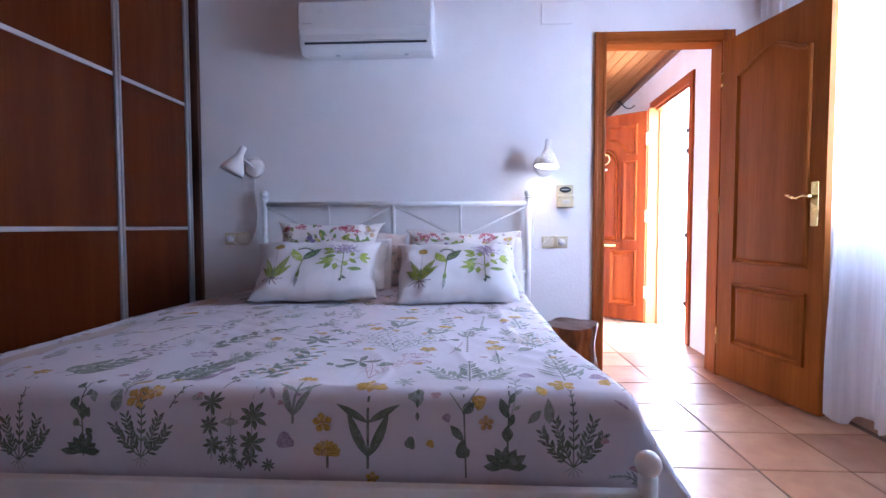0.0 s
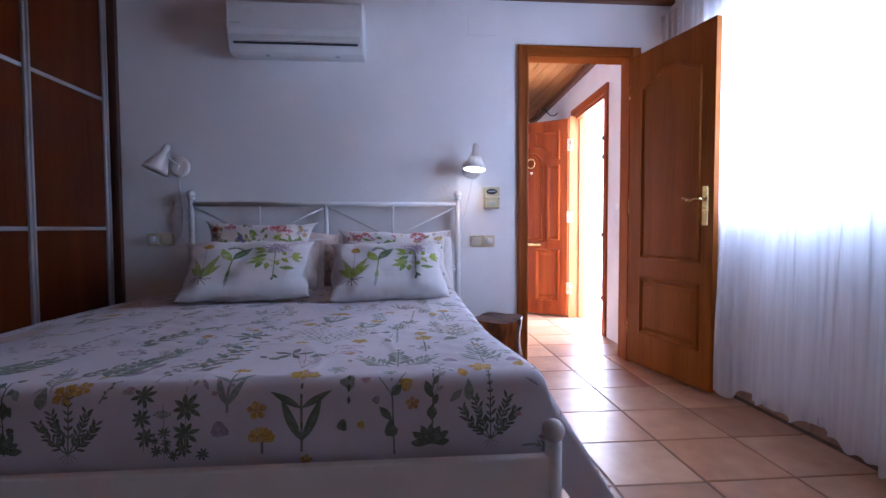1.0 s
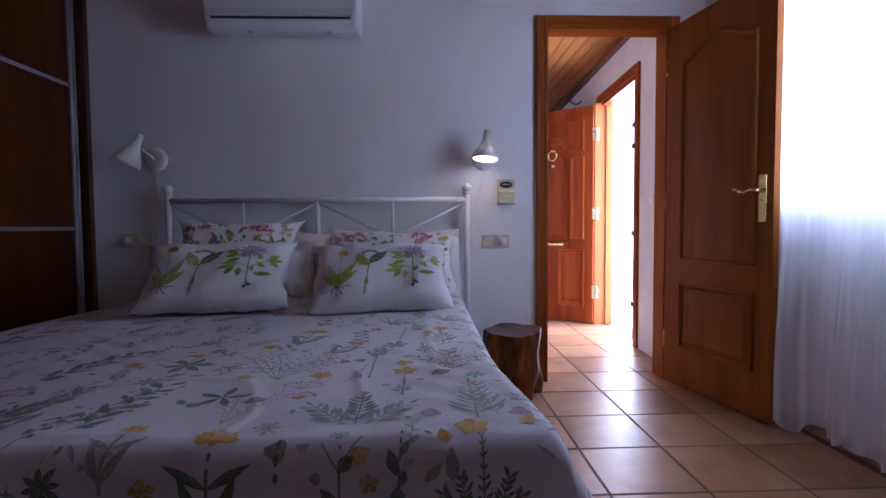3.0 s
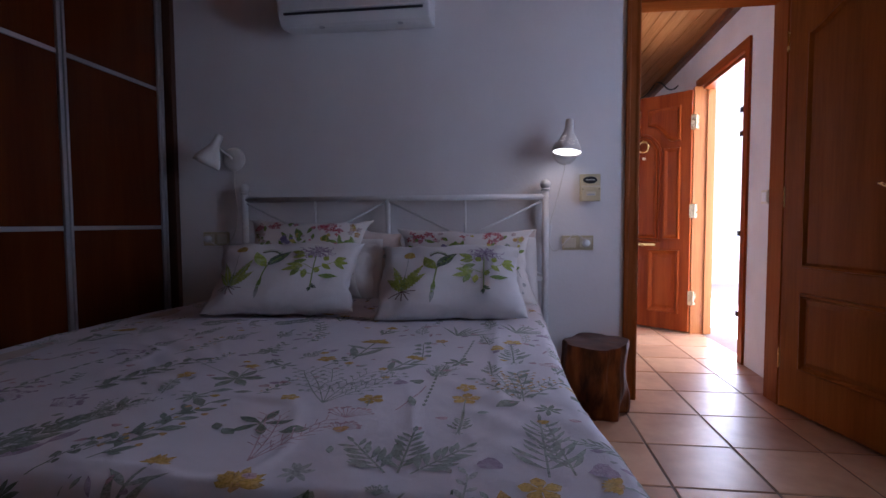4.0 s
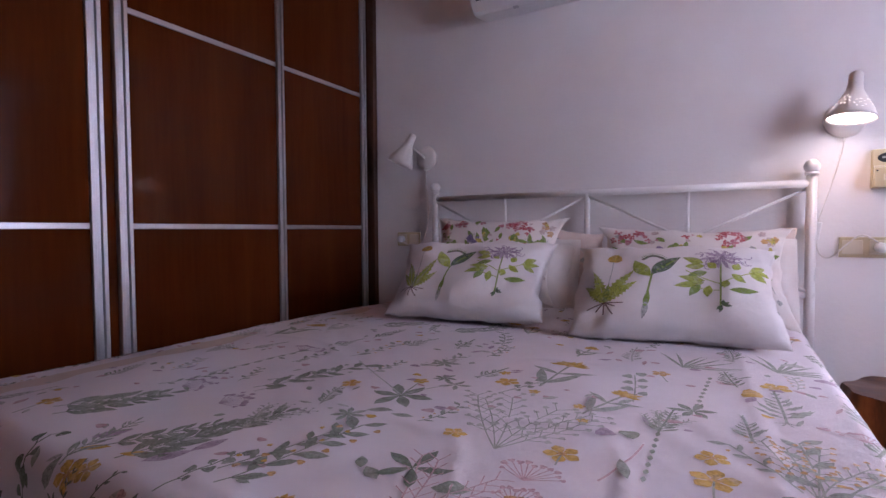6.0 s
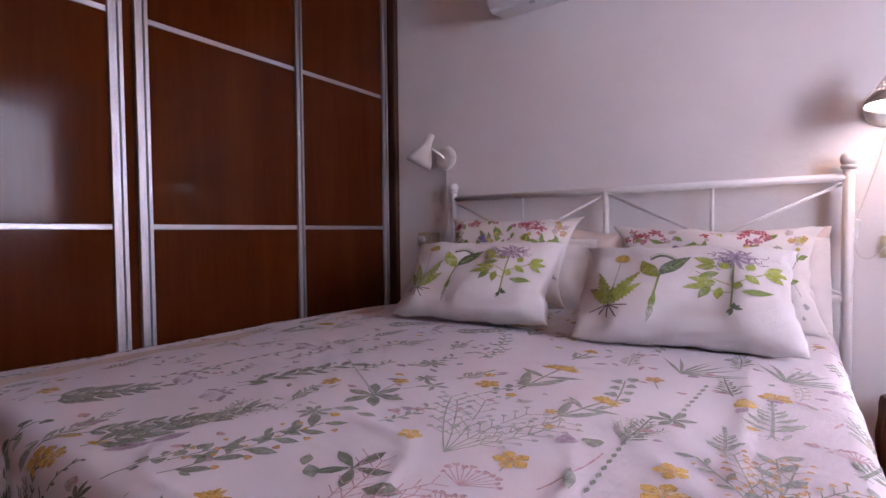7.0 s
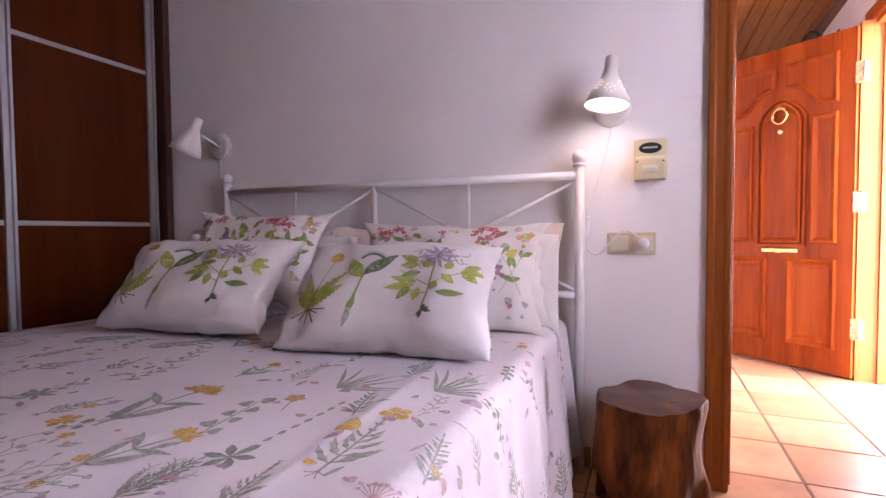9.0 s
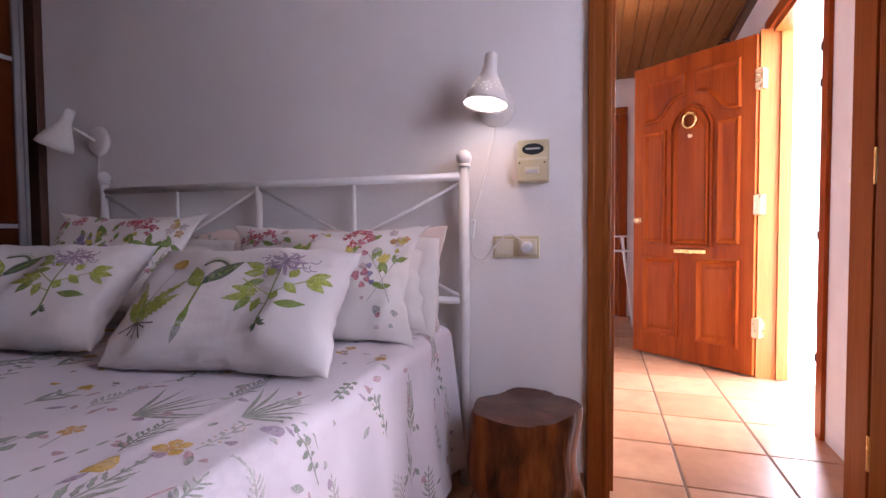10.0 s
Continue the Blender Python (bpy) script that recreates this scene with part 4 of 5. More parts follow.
P.beads(-0.048, 0.945, UP, 0.085, "dark", 3), P.disc(-0.065, 0.894, 0.012, "dark", 1.2), P.disc(-0.019, 0.895, 0.009, "yellow"), P.poppy(0.106, 0.944, 0.018, "orange")
P.leaf(0.245, 0.945, UP, 0.055, 0.024, "grey", 0, 0.7), P.leaf(0.238, 1.005, 1.8, 0.045, 0.026, "yellow", 0, 0.7), P.poppy(0.285, 1.055, 0.034)
# top of the bed, foot to head
P.fern(0.30, 1.09, UP, 0.20, "grey", 7, 0, 0.34, 0.16), P.fern(0.34, 1.10, UP + 0.15, 0.17, "grey", 6, 0, 0.34, 0.16)
P.fern(0.05, 1.08, UP + 0.7, 0.12, "grey", 5, 0, 0.42, 0.26), P.fern(0.07, 1.08, UP, 0.14, "green", 6, 0, 0.36, 0.26), P.fern(0.09, 1.08, UP - 0.7, 0.12, "grey", 5, 0, 0.42, 0.26)
P.disc(0.21, 1.12, 0.02, "lilac"), P.disc(0.385, 1.12, 0.022, "lilac"), P.disc(-0.05, 1.0, 0.018, "grey"), P.disc(0.09, 0.99, 0.017, "yellow")
P.fern(-0.65, 1.037, 1.23, 0.27, "green", 10, 0, 0.21, 0.38), P.sprig(-0.63, 1.06, 1.28, 0.23, "grey", 10, None, 0.0), P.fern(-0.72, 1.05, 1.02, 0.19, "green", 6, 0, 0.22, 0.36)
P.fern(-0.985, 1.09, 1.01, 0.20, "grey", 7, 0, 0.34, 0.36), P.fern(-0.94, 1.07, 1.12, 0.17, "green", 6, 0.1, 0.3, 0.36)
P.sprig(-0.442, 1.06, 1.32, 0.26, "green", 11, "orange", 0.1), P.sprig(-0.475, 1.09, 1.22, 0.19, "green", 8, "yellow", 0.1)
P.sprig(-0.749, 1.372, 1.10, 0.27, "green", 11, "pale", 0.1), P.sprig(-0.725, 1.355, 1.30, 0.20, "grey", 8, None, 0.1)
P.stem(-0.942, 1.398, 1.42, 0.29, "pale"), P.beads(-0.93, 1.44, 1.42, 0.25, "grey", 7), P.umbel(-0.905, 1.66, 1.42, 0.07, "lilac")
P.star(-0.423, 1.477, 0.095, "green", 6), P.stem(-0.423, 1.48, 1.74, 0.11, "grey"), P.stem(-0.423, 1.48, 2.55, 0.31, "pale"), P.stem(-0.423, 1.48, 1.15, 0.17, "pale")
P.poppy(-0.441, 1.585, 0.020), P.star(-0.36, 1.60, 0.045, "grey", 5), P.leaf(-0.43, 1.375, 0.5, 0.05, 0.024, "grey"), P.leaf(-0.38, 1.385, 0.2, 0.045, 0.02, "grey")
P.branch(-0.153, 1.349, UP + 0.06, 0.28, "grey", "pale", 6), P.poppy(-0.19, 1.64, 0.014), P.poppy(-0.085, 1.60, 0.013), P.poppy(-0.06, 1.53, 0.012)
P.tulip(-0.193, 1.681, UP - 0.06, 0.20, "grey", "yellow"), P.poppy(-0.268, 1.68, 0.030), P.poppy(-0.30, 1.745, 0.016)
P.poppy(-0.57, 1.493, 0.024), P.poppy(-0.234, 1.366, 0.022), P.poppy(-0.056, 1.386, 0.030, "yellow", 0.04), P.poppy(0.146, 1.477, 0.026), P.poppy(0.149, 1.407, 0.034, "yellow", 0.09)
P.star(-0.233, 1.235, 0.070, "dark", 5), P.leaf(-0.18, 1.20, 0.4, 0.055, 0.035, "green"), P.leaf(-0.26, 1.185, 2.6, 0.04, 0.024, "green"), P.leaf(-0.30, 1.20, 2.2, 0.035, 0.02, "green")
P.branch(-0.18, 1.09, UP - 0.1, 0.20, "pink", None, 4), P.umbel(-0.079, 1.28, UP, 0.06, "pink"), P.umbel(-0.070, 1.215, UP, 0.05, "pink"), P.disc(-0.07, 1.225, 0.014, "orange")
P.umbel(-0.726, 1.27, 1.1, 0.07, "lilac"), P.umbel(-0.898, 1.30, 1.1, 0.06, "lilac"), P.leaf(-0.60, 1.05, 1.0, 0.07, 0.030, "lilac"), P.leaf(-0.565, 1.105, 1.3, 0.06, 0.026, "lilac"), P.leaf(-0.77, 1.06, 1.1, 0.06, 0.026, "lilac")
P.beads(0.064, 1.356, UP, 0.22, "green", 9), P.leaf(0.045, 1.35, 1.9, 0.06, 0.018, "green"), P.branch(0.062, 1.55, UP, 0.10, "grey", None, 5), P.stem(0.01, 1.33, 1.2, 0.16, "pink", 0.3)
P.star(0.109, 1.684, 0.058, "green", 6), P.beads(0.114, 1.71, 1.49, 0.24, "grey", 8)
P.tuft(0.07, 2.00, 1.0, 0.16, "grey"), P.tuft(0.27, 2.05, 0.95, 0.18, "grey"), P.disc(0.36, 2.02, 0.022, "lilac", 0.7), P.disc(0.31, 2.14, 0.026, "pale", 0.6)
P.herb(0.257, 1.693, UP, 0.21, "grey"), P.poppy(0.257, 1.912, 0.032), P.disc(0.21, 1.838, 0.019, "yellow", 1.4), P.leaf(0.20, 1.78, 1.2, 0.04, 0.02, "lilac")
P.sprig(0.273, 1.399, UP, 0.20, "grey", 9, "orange", 0.1), P.branch(0.265, 1.41, UP, 0.19, "grey", "orange", 4), P.sprig(0.25, 1.42, UP + 0.5, 0.15, "grey", 6, "orange", 0.2), P.sprig(0.29, 1.42, UP - 0.5, 0.15, "grey", 6, "yellow", -0.2)
P.leaf(0.215, 1.36, 0.6, 0.06, 0.035, "green"), P.leaf(0.375, 1.43, 0.9, 0.05, 0.026, "green"), P.leaf(0.37, 1.51, 0.2, 0.05, 0.02, "yellow"), P.umbel(0.36, 1.66, UP, 0.045, "pink")
P.podded(0.002, 1.68, UP + 0.08, 0.20, "grey"), P.disc(0.022, 1.515, 0.017, "green"), P.disc(-0.015, 1.50, 0.017, "lilac")
P.sprig(-0.51, 1.69, 1.1, 0.15, "grey", 8, "pale"), P.star(-0.47, 1.745, 0.05, "grey", 7), P.sprig(-0.42, 2.00, UP + 0.2, 0.17, "grey", 8), P.fern(-0.65, 2.09, 0.75, 0.18, "grey", 7, 0, 0.32, 0.3)
P.fern(-0.93, 2.06, 0.8, 0.18, "grey", 7, 0, 0.32, 0.3), P.tulip(-1.173, 1.763, UP - 0.08, 0.21, "grey", "yellow"), P.sprig(-0.73, 1.67, 1.2, 0.17, "grey", 6, "yellow")
P.poppy(-0.70, 0.99, 0.03), P.poppy(-0.665, 1.005, 0.022)
used = [(-0.165, 0.95), (-0.5, 0.9), (0.1, 0.9), (0.3, 1.2), (0.07, 1.15), (0.285, 0.95), (-0.7, 0.92), (-0.85, 0.92), (-0.98, 0.92), (-0.62, 1.14), (-0.92, 1.17), (-0.42, 1.2), (-0.68, 1.47), (-0.92, 1.53), (-0.42, 1.5), (-0.165, 1.5), (-0.19, 1.8), (-0.08, 1.38), (0.147, 1.44), (-0.22, 1.2)]
used += [(-0.07, 1.25), (-0.73, 1.29), (0.06, 1.46), (0.11, 1.8), (0.11, 2.06), (0.31, 2.12), (0.257, 1.8), (0.27, 1.5), (0.36, 1.5), (0.0, 1.78), (-0.48, 1.74), (-0.42, 2.08), (-0.6, 2.13), (-0.88, 2.12), (-1.16, 1.87), (-0.71, 1.75)]
random.seed(5)
tries = 0
while tries < 2600:
    tries += 1
    x, y = random.uniform(S0 + 0.05, S1 - 0.05), random.uniform(T0 + 0.03, T1 - 0.06)
    if any((x - a) ** 2 + ((y - b) * 0.9) ** 2 < (0.117 if y > YF - 0.02 else 0.16) ** 2 for a, b in used):
        continue
    used.append((x, y))
    on_side = x > XR + 0.03
    a = UP + random.uniform(-0.5, 0.5) if not on_side else random.uniform(-0.4, 0.4) + math.pi
    k, s = random.random(), random.uniform(0.10, 0.15)
    c = random.choice(["grey", "green", "grey", "pale"])
    bx, by = x - 0.5 * s * math.cos(a), y - 0.5 * s * math.sin(a)
    if k < 0.24:
        P.fern(bx, by, a, s, c, 8, random.uniform(-0.3, 0.3), 0.28, 0.2)
    elif k < 0.46:
        P.sprig(bx, by, a, s, c, 8, random.choice([None, "yellow", "orange"]))
    elif k < 0.58:
        P.branch(bx, by, a, s, "pale", "grey", 5)
    elif k < 0.68:
        P.herb(bx, by, a, s, c)
    elif k < 0.76:
        P.podded(bx, by, a, s, "green")
    elif k < 0.84:
        P.star(x, y, s * 0.32, c, 7)
    elif k < 0.92:
        P.tulip(bx, by, a, s, "grey", "yellow")
    else:
        P.poppy(x, y, s * 0.17, random.choice(["yellow", "yellow", "orange"]), s * 0.5, a + math.pi)
    for q in range(5):
        xx, yy = x + random.uniform(-0.09, 0.09), y + random.uniform(-0.09, 0.09)
        if T0 + 0.02 < yy < T1 - 0.02 and S0 + 0.02 < xx < S1 - 0.02:
            kind = random.random()
            if kind < 0.35:
                P.disc(xx, yy, random.uniform(0.006, 0.014), random.choice(["yellow", "pink", "lilac", "pink", "pale"]), 0.7)
            elif kind < 0.8:
                P.leaf(xx, yy, random.uniform(0, 6.2), random.uniform(0.02, 0.045), random.uniform(0.008, 0.018), random.choice(["grey", "pale", "lilac", "pink", "grey"]))
P.end(spread, "printed wild plants and flowers")


# ---- pillows and cushions ----
def pillow(name, w, h, t, m, material, label, group, flange=0.0, seed=0, pinch=0.05, sag=0.0, ear=0.0, full=2.3):
    """A stuffed pillow; local x across, z up, -y its face. Returns the thing and the mapping of its face."""
    loc = m.translation
    ob = thing(name, loc, label, "pillow" if "pillow" in name else "cushion", group)

    def face(x, z, side=-1):
        u, v = max(-1.0, min(1.0, 2 * x / w)), max(-1.0, min(1.0, 2 * z / h))
        k = ((1 - abs(u) ** (full * 1.35 - 0.8)) * (1 - abs(v) ** full))
        th = t / 2 * max(0.0, k) ** (0.7 - 0.08 * (full - 2.3))
        px = x * (1 - pinch * (1 - v * v) * abs(u) ** 3)
        pz = z * (1 - pinch * 1.3 * (1 - u * u) * abs(v) ** 3)
        nz = noise.noise(Vector((x * 7 + seed, z * 7, side * 2.0))) * 0.024 + noise.noise(Vector((x * 17 + seed, z * 17, side * 3.0))) * 0.007 * (0.4 + abs(u) ** 2 + abs(v) ** 2)
        th += nz * min(1.0, k * 3)
        bow = sag * (u * u)
        tip = ear * abs(u * v) ** 5 * (1.0 if v > 0 else 0.5)
        px, pz = px + tip * u, pz + tip * v * 0.12
        edge = max(abs(u), abs(v)) ** 4
        rim = edge * (0.026 * noise.noise(Vector((x * 5 + seed, z * 5, 7.0))) + 0.010 * noise.noise(Vector((x * 22 + seed, z * 22, 9.0))) + 0.005 * noise.noise(Vector((x * 55 + seed, z * 55, 2.0))))
        th += 0.006 * math.exp(-k * 7) * math.sin(60 * (x if abs(v) > abs(u) else z) + 5 * noise.noise(Vector((x * 6, z * 6, seed)))) * min(1.0, k * 12)
        return m @ Vector((px + rim, side * th + bow, pz + rim * 0.7 - sag * 0.6 * u * u))

    bm = bmesh.new()
    nx, nz_ = 44, 30
    def uv(i, n):
        q = -1 + 2 * i / n
        return math.copysign(1 - (1 - abs(q)) ** 1.35, q)
    front = [[bm.verts.new(face(uv(i, nx) * w / 2, uv(j, nz_) * h / 2, -1)) for j in range(nz_ + 1)] for i in range(nx + 1)]
    back = [[front[i][j] if i in (0, nx) or j in (0, nz_) else bm.verts.new(face(uv(i, nx) * w / 2, uv(j, nz_) * h / 2, 1)) for j in range(nz_ + 1)] for i in range(nx + 1)]
    for i in range(nx):
        for j in range(nz_):
            bm.faces.new((front[i][j], front[i + 1][j], front[i + 1][j + 1], front[i][j + 1]))
            bm.faces.new((back[i][j + 1], back[i + 1][j + 1], back[i + 1][j], back[i][j]))
    part("cover", bm, material, ob, "", True)
    if flange:
        bm = bmesh.new()
        loop = []
        for i in range(25):
            loop.append((-1 + 2 * i / 24, -1))
        for j in range(1, 19):
            loop.append((1, -1 + 2 * j / 18))
        for i in range(1, 25):
            loop.append((1 - 2 * i / 24, 1))
        for j in range(1, 18):
            loop.append((-1, 1 - 2 * j / 18))
        inner, outer, deep = [], [], []
        for u, v in loop:
            x, z = u * w / 2 * 0.985, v * h / 2 * 0.985
            inner.append(bm.verts.new(face(x, z, -1)))
            du, dv = (u if abs(u) > 0.999 else u * 0.15), (v if abs(v) > 0.999 else v * 0.15)
            wob = 0.008 * noise.noise(Vector((u * 3 + seed, v * 3, 4)))
            q = Vector((x + du * flange, -0.004 + wob * 2.2, z + dv * flange - 0.3 * flange * max(0, abs(u) - 0.97) * 10))
            outer.append(bm.verts.new(m @ q))
            deep.append(bm.verts.new(m @ (q + Vector((-du * 0.002, 0.006, 0)))))
        n = len(loop)
        for i in range(n):
            j = (i + 1) % n
            bm.faces.new((inner[i], inner[j], outer[j], outer[i]))
            bm.faces.new((outer[i], outer[j], deep[j], deep[i]))
        part("flange", bm, material, ob, "flat cotton border", True)
    return ob, face


def lean(x, y, z, tilt, yaw=0, rollz=0):
    return Matrix.Translation((x, y, z)) @ Matrix.Rotation(radians(yaw), 4, "Z") @ Matrix.Rotation(radians(-tilt), 4, "X") @ Matrix.Rotation(radians(rollz), 4, "Y")


def botanical(face, w, h, ob):
    """Dandelion, bulb with two leaves, and a feathered plant with a purple head."""
    Q = Print(lambda x, z: face(x + 0.026 * w, 0.88 * z - 0.07 * h, -1), ["lime", "leaf", "deep", "purple", "brown", "sun", "pale", "lilac", "yellow"], 0.0012)

    def blade(x0, z0, x1, z1, wide, c, bend=0.0):
        if x0 > 0.0:
            x0, x1 = 0.205 + 1.16 * (x0 - 0.2), 0.205 + 1.16 * (x1 - 0.2)
        dx, dz = (x1 - x0) * w, (z1 - z0) * h
        Q.leaf(x0 * w, z0 * h, math.atan2(dz, dx) - bend / 2, math.hypot(dx, dz), wide * h, c, bend, 0.9, 7)

    # dandelion with toothed leaves, a bare stalk and spreading roots
    bx, bz = -0.350 * w, -0.20 * h
    for a, l, wd, c in ((2.22, 0.29, 0.10, "lime"), (1.86, 0.41, 0.115, "lime"), (1.12, 0.46, 0.125, "lime"), (0.80, 0.34, 0.11, "lime"), (1.55, 0.22, 0.06, "leaf")):
        Q.leaf(bx, bz, a, l * h, wd * h, c, 0.15 if a > 1.57 else -0.15, 0.72, 18, 0.42)
        Q.stem(bx, bz, a, l * h * 0.85, "pale", 0.15 if a > 1.57 else -0.15, 0.0022, 6)
    Q.stem(bx, bz, 1.50, 0.55 * h, "pale", 0.0, 0.003)
    Q.disc(bx + 0.03 * w, bz + 0.575 * h, 0.072 * h, "yellow", 0.78, 0.10), Q.disc(bx + 0.03 * w, bz + 0.59 * h, 0.045 * h, "sun", 0.7)
    for a, l in ((-2.9, 0.16), (-2.4, 0.11), (-1.75, 0.13), (-1.2, 0.15), (-0.7, 0.10), (-0.25, 0.15)):
        Q.stem(bx, bz, a, l * h, "brown", 0.4, 0.004, 4)
    # bulb, forked stalk with two broad leaves, and an umbel of dark buds
    Q.leaf(-0.160 * w, -0.36 * h, 1.45, 0.20 * h, 0.05 * h, "pale"), Q.leaf(-0.156 * w, -0.26 * h, 1.40, 0.20 * h, 0.05 * h, "leaf")
    Q.stem(-0.152 * w, -0.18 * h, 1.40, 0.32 * h, "leaf", 0.0, 0.006)
    blade(-0.126, 0.10, -0.205, 0.335, 0.13, "lime", -0.5), blade(-0.122, 0.12, 0.028, 0.365, 0.13, "deep", -0.5), blade(-0.100, 0.17, 0.005, 0.335, 0.04, "leaf", -0.4)
    for i in range(13):
        t = i / 12
        x, z = (-0.165 + 0.11 * t) * w, (0.35 + 0.05 * math.sin(3.1 * t)) * h
        Q.stem(x, z, 1.57 + 0.9 * (0.5 - t), 0.035 * h, "leaf", 0, 0.002, 2)
        Q.disc(x, z - 0.012 * h, 0.014 * h, "deep" if i % 3 else "brown")
    # feathered plant
    Q.stem(0.195 * w, -0.20 * h, 1.50, 0.50 * h, "leaf", 0.05, 0.005, 8)
    for x1, z1 in ((0.175, -0.24), (0.225, -0.17), (0.235, -0.205), (0.205, -0.14), (0.185, -0.27)):
        blade(0.198, -0.20, x1, z1, 0.03, "deep")
    Q.stem(0.200 * w, 0.06 * h, 2.60, 0.30 * h, "lime", 0, 0.003), Q.stem(0.200 * w, -0.02 * h, 2.90, 0.30 * h, "lime", 0, 0.003)
    Q.stem(0.205 * w, 0.06 * h, 0.55, 0.34 * h, "lime", 0, 0.003)
    for x0, z0, x1, z1, c in (
        (0.135, 0.30, 0.050, 0.365, "lime"), (0.140, 0.27, 0.058, 0.255, "lime"), (0.150, 0.20, 0.070, 0.155, "leaf"), (0.185, 0.24, 0.150, 0.30, "lime"),
        (0.140, 0.10, 0.030, 0.130, "lime"), (0.135, 0.08, 0.012, 0.015, "lime"), (0.120, 0.06, 0.075, -0.075, "leaf"), (0.155, 0.05, 0.145, -0.085, "lime"),
        (0.225, 0.09, 0.212, 0.005, "lime"), (0.230, -0.02, 0.345, -0.010, "leaf"), (0.245, 0.16, 0.300, 0.085, "lime"), (0.255, 0.21, 0.275, 0.30, "lime"),
        (0.325, 0.24, 0.385, 0.315, "lime"), (0.320, 0.235, 0.405, 0.225, "lime"), (0.315, 0.215, 0.390, 0.135, "lime"),
    ):
        blade(x0, z0, x1, z1, 0.072, c, 0.2)
    x, z = 0.215 * w, 0.36 * h
    for i in range(46):
        q, r = random.uniform(0, 6.283), 0.17 * h * math.sqrt(random.random())
        px, pz = x + r * math.cos(q) * 1.1, z + r * 0.55 * math.sin(q)
        Q.stem(px, pz, random.uniform(0, 6.28), 0.09 * h, random.choice(["purple", "lilac", "purple"]), 2.6, 0.0028, 5)
    for i in range(10):
        a = i * 0.6283
        Q.leaf(x, z, a, 0.17 * h * (0.65 + 0.35 * abs(math.cos(a))), 0.035 * h, "lilac", 0.2, 1.4, 5)
    Q.end(ob, "printed dandelion and green leafy plants")


def blossoms(face, w, h, ob, seed, vivid=True):
    random.seed(seed)
    Q = Print(lambda x, z: face(x, z, -1), ["red", "rose", "blue", "sun", "leaf", "blush", "pale", "orange"], 0.0012)
    if vivid:
        for cx, cz, n, sp in ((-0.40, 0.36, 9, 0.03), (-0.28, 0.40, 9, 0.03), (0.16, 0.38, 14, 0.035), (0.24, 0.33, 7, 0.03), (-0.06, 0.42, 3, 0.03)):
            for i in range(n):
                x, z = cx * w + random.gauss(0, sp) * w, cz * h + random.gauss(0, sp) * h * 1.3
                if abs(z) < 0.47 * h:
                    Q.flower(x, z, random.uniform(0.008, 0.018), random.choice(["red", "rose", "red", "rose"]), 4, None, 5.5, random.random() * 6)
        for i in range(9):
            Q.flower((0.40 + random.gauss(0, 0.03)) * w, (0.36 + random.gauss(0, 0.04)) * h, random.uniform(0.010, 0.018), random.choice(["orange", "sun", "blush"]), 5, None, 6.0, random.random() * 6)
        for cx, cz, inks in ((-0.16, 0.12, ("blue", "blue", "leaf")), (-0.07, 0.14, ("sun", "sun", "leaf")), (0.17, 0.13, ("sun", "leaf", "sun")), (0.28, 0.02, ("rose", "blue", "rose")), (-0.36, 0.10, ("blush", "rose", "leaf")), (0.02, 0.04, ("blue", "lilac_", "sun")), (0.36, 0.14, ("leaf", "leaf", "sun"))):
            for i in range(7):
                x, z = cx * w + random.gauss(0, 0.022) * w, cz * h + random.gauss(0, 0.045) * h
                c = random.choice(inks)
                Q.disc(x, z, random.uniform(0.007, 0.016), "blush" if c == "lilac_" else c)
        for cx, a in ((-0.22, 1.2), (0.05, 1.9), (0.30, 1.0), (0.42, 2.0), (-0.42, 1.4)):
            st_ = Q.stem(cx * w, -0.2 * h, a, 0.45 * h, "pale", 0.3, 0.0025, 7)
            for x, z, b in st_[2::2]:
                Q.leaf(x, z, b + random.choice((-0.8, 0.8)), 0.05, 0.018, "leaf", 0, 1, 5)
        for i in range(10):
            x, z = random.uniform(-0.45, 0.45) * w, random.uniform(0.1, 0.42) * h
            Q.leaf(x, z, random.uniform(0, 6), random.uniform(0.03, 0.06), 0.018, "leaf", 0.6, 1, 5)
        for i in range(40):
            Q.disc(random.uniform(-0.46, 0.46) * w, random.uniform(-0.4, 0.42) * h, random.uniform(0.005, 0.013), random.choice(["blush", "sun", "rose", "pale", "blush"]))
    else:
        for i in range(90):
            x, z = random.uniform(-0.46, 0.46) * w, random.uniform(-0.44, 0.44) * h
            if random.random() < 0.5:
                Q.disc(x, z, random.uniform(0.006, 0.014), random.choice(["pale", "blush", "pale"]))
            else:
                Q.leaf(x, z, random.uniform(0, 6), 0.03, 0.012, "pale", 0, 1, 4)
    Q.end(ob, "printed blossoms")


random.seed(3)
# sleeping pillows standing against the headboard
for x, yaw, sd in ((-0.62, 4, 21), (0.055, 3, 22)):
    ob, face = pillow("pillow", 0.66, 0.34, 0.17, lean(x, 2.852, 0.722, 12, yaw), M_PINKSHEET, "pale peach pillow with a faint spotted print, propped on the headboard", "sleeping pillows", 0, sd)
    blossoms(face, 0.66, 0.34, ob, sd, False)
ob, face = pillow("pillow", 0.50, 0.29, 0.15, lean(-0.655, 2.715, 0.690, 20, 6), M_SHAM, "white bordered pillow standing behind a floral one", "sleeping pillows", 0.03, 31)
ob, face = pillow("pillow", 0.58, 0.28, 0.15, lean(0.075, 2.775, 0.695, 14, 6), M_SHAM, "white bordered pillow standing behind a floral one", "sleeping pillows", 0.03, 32)
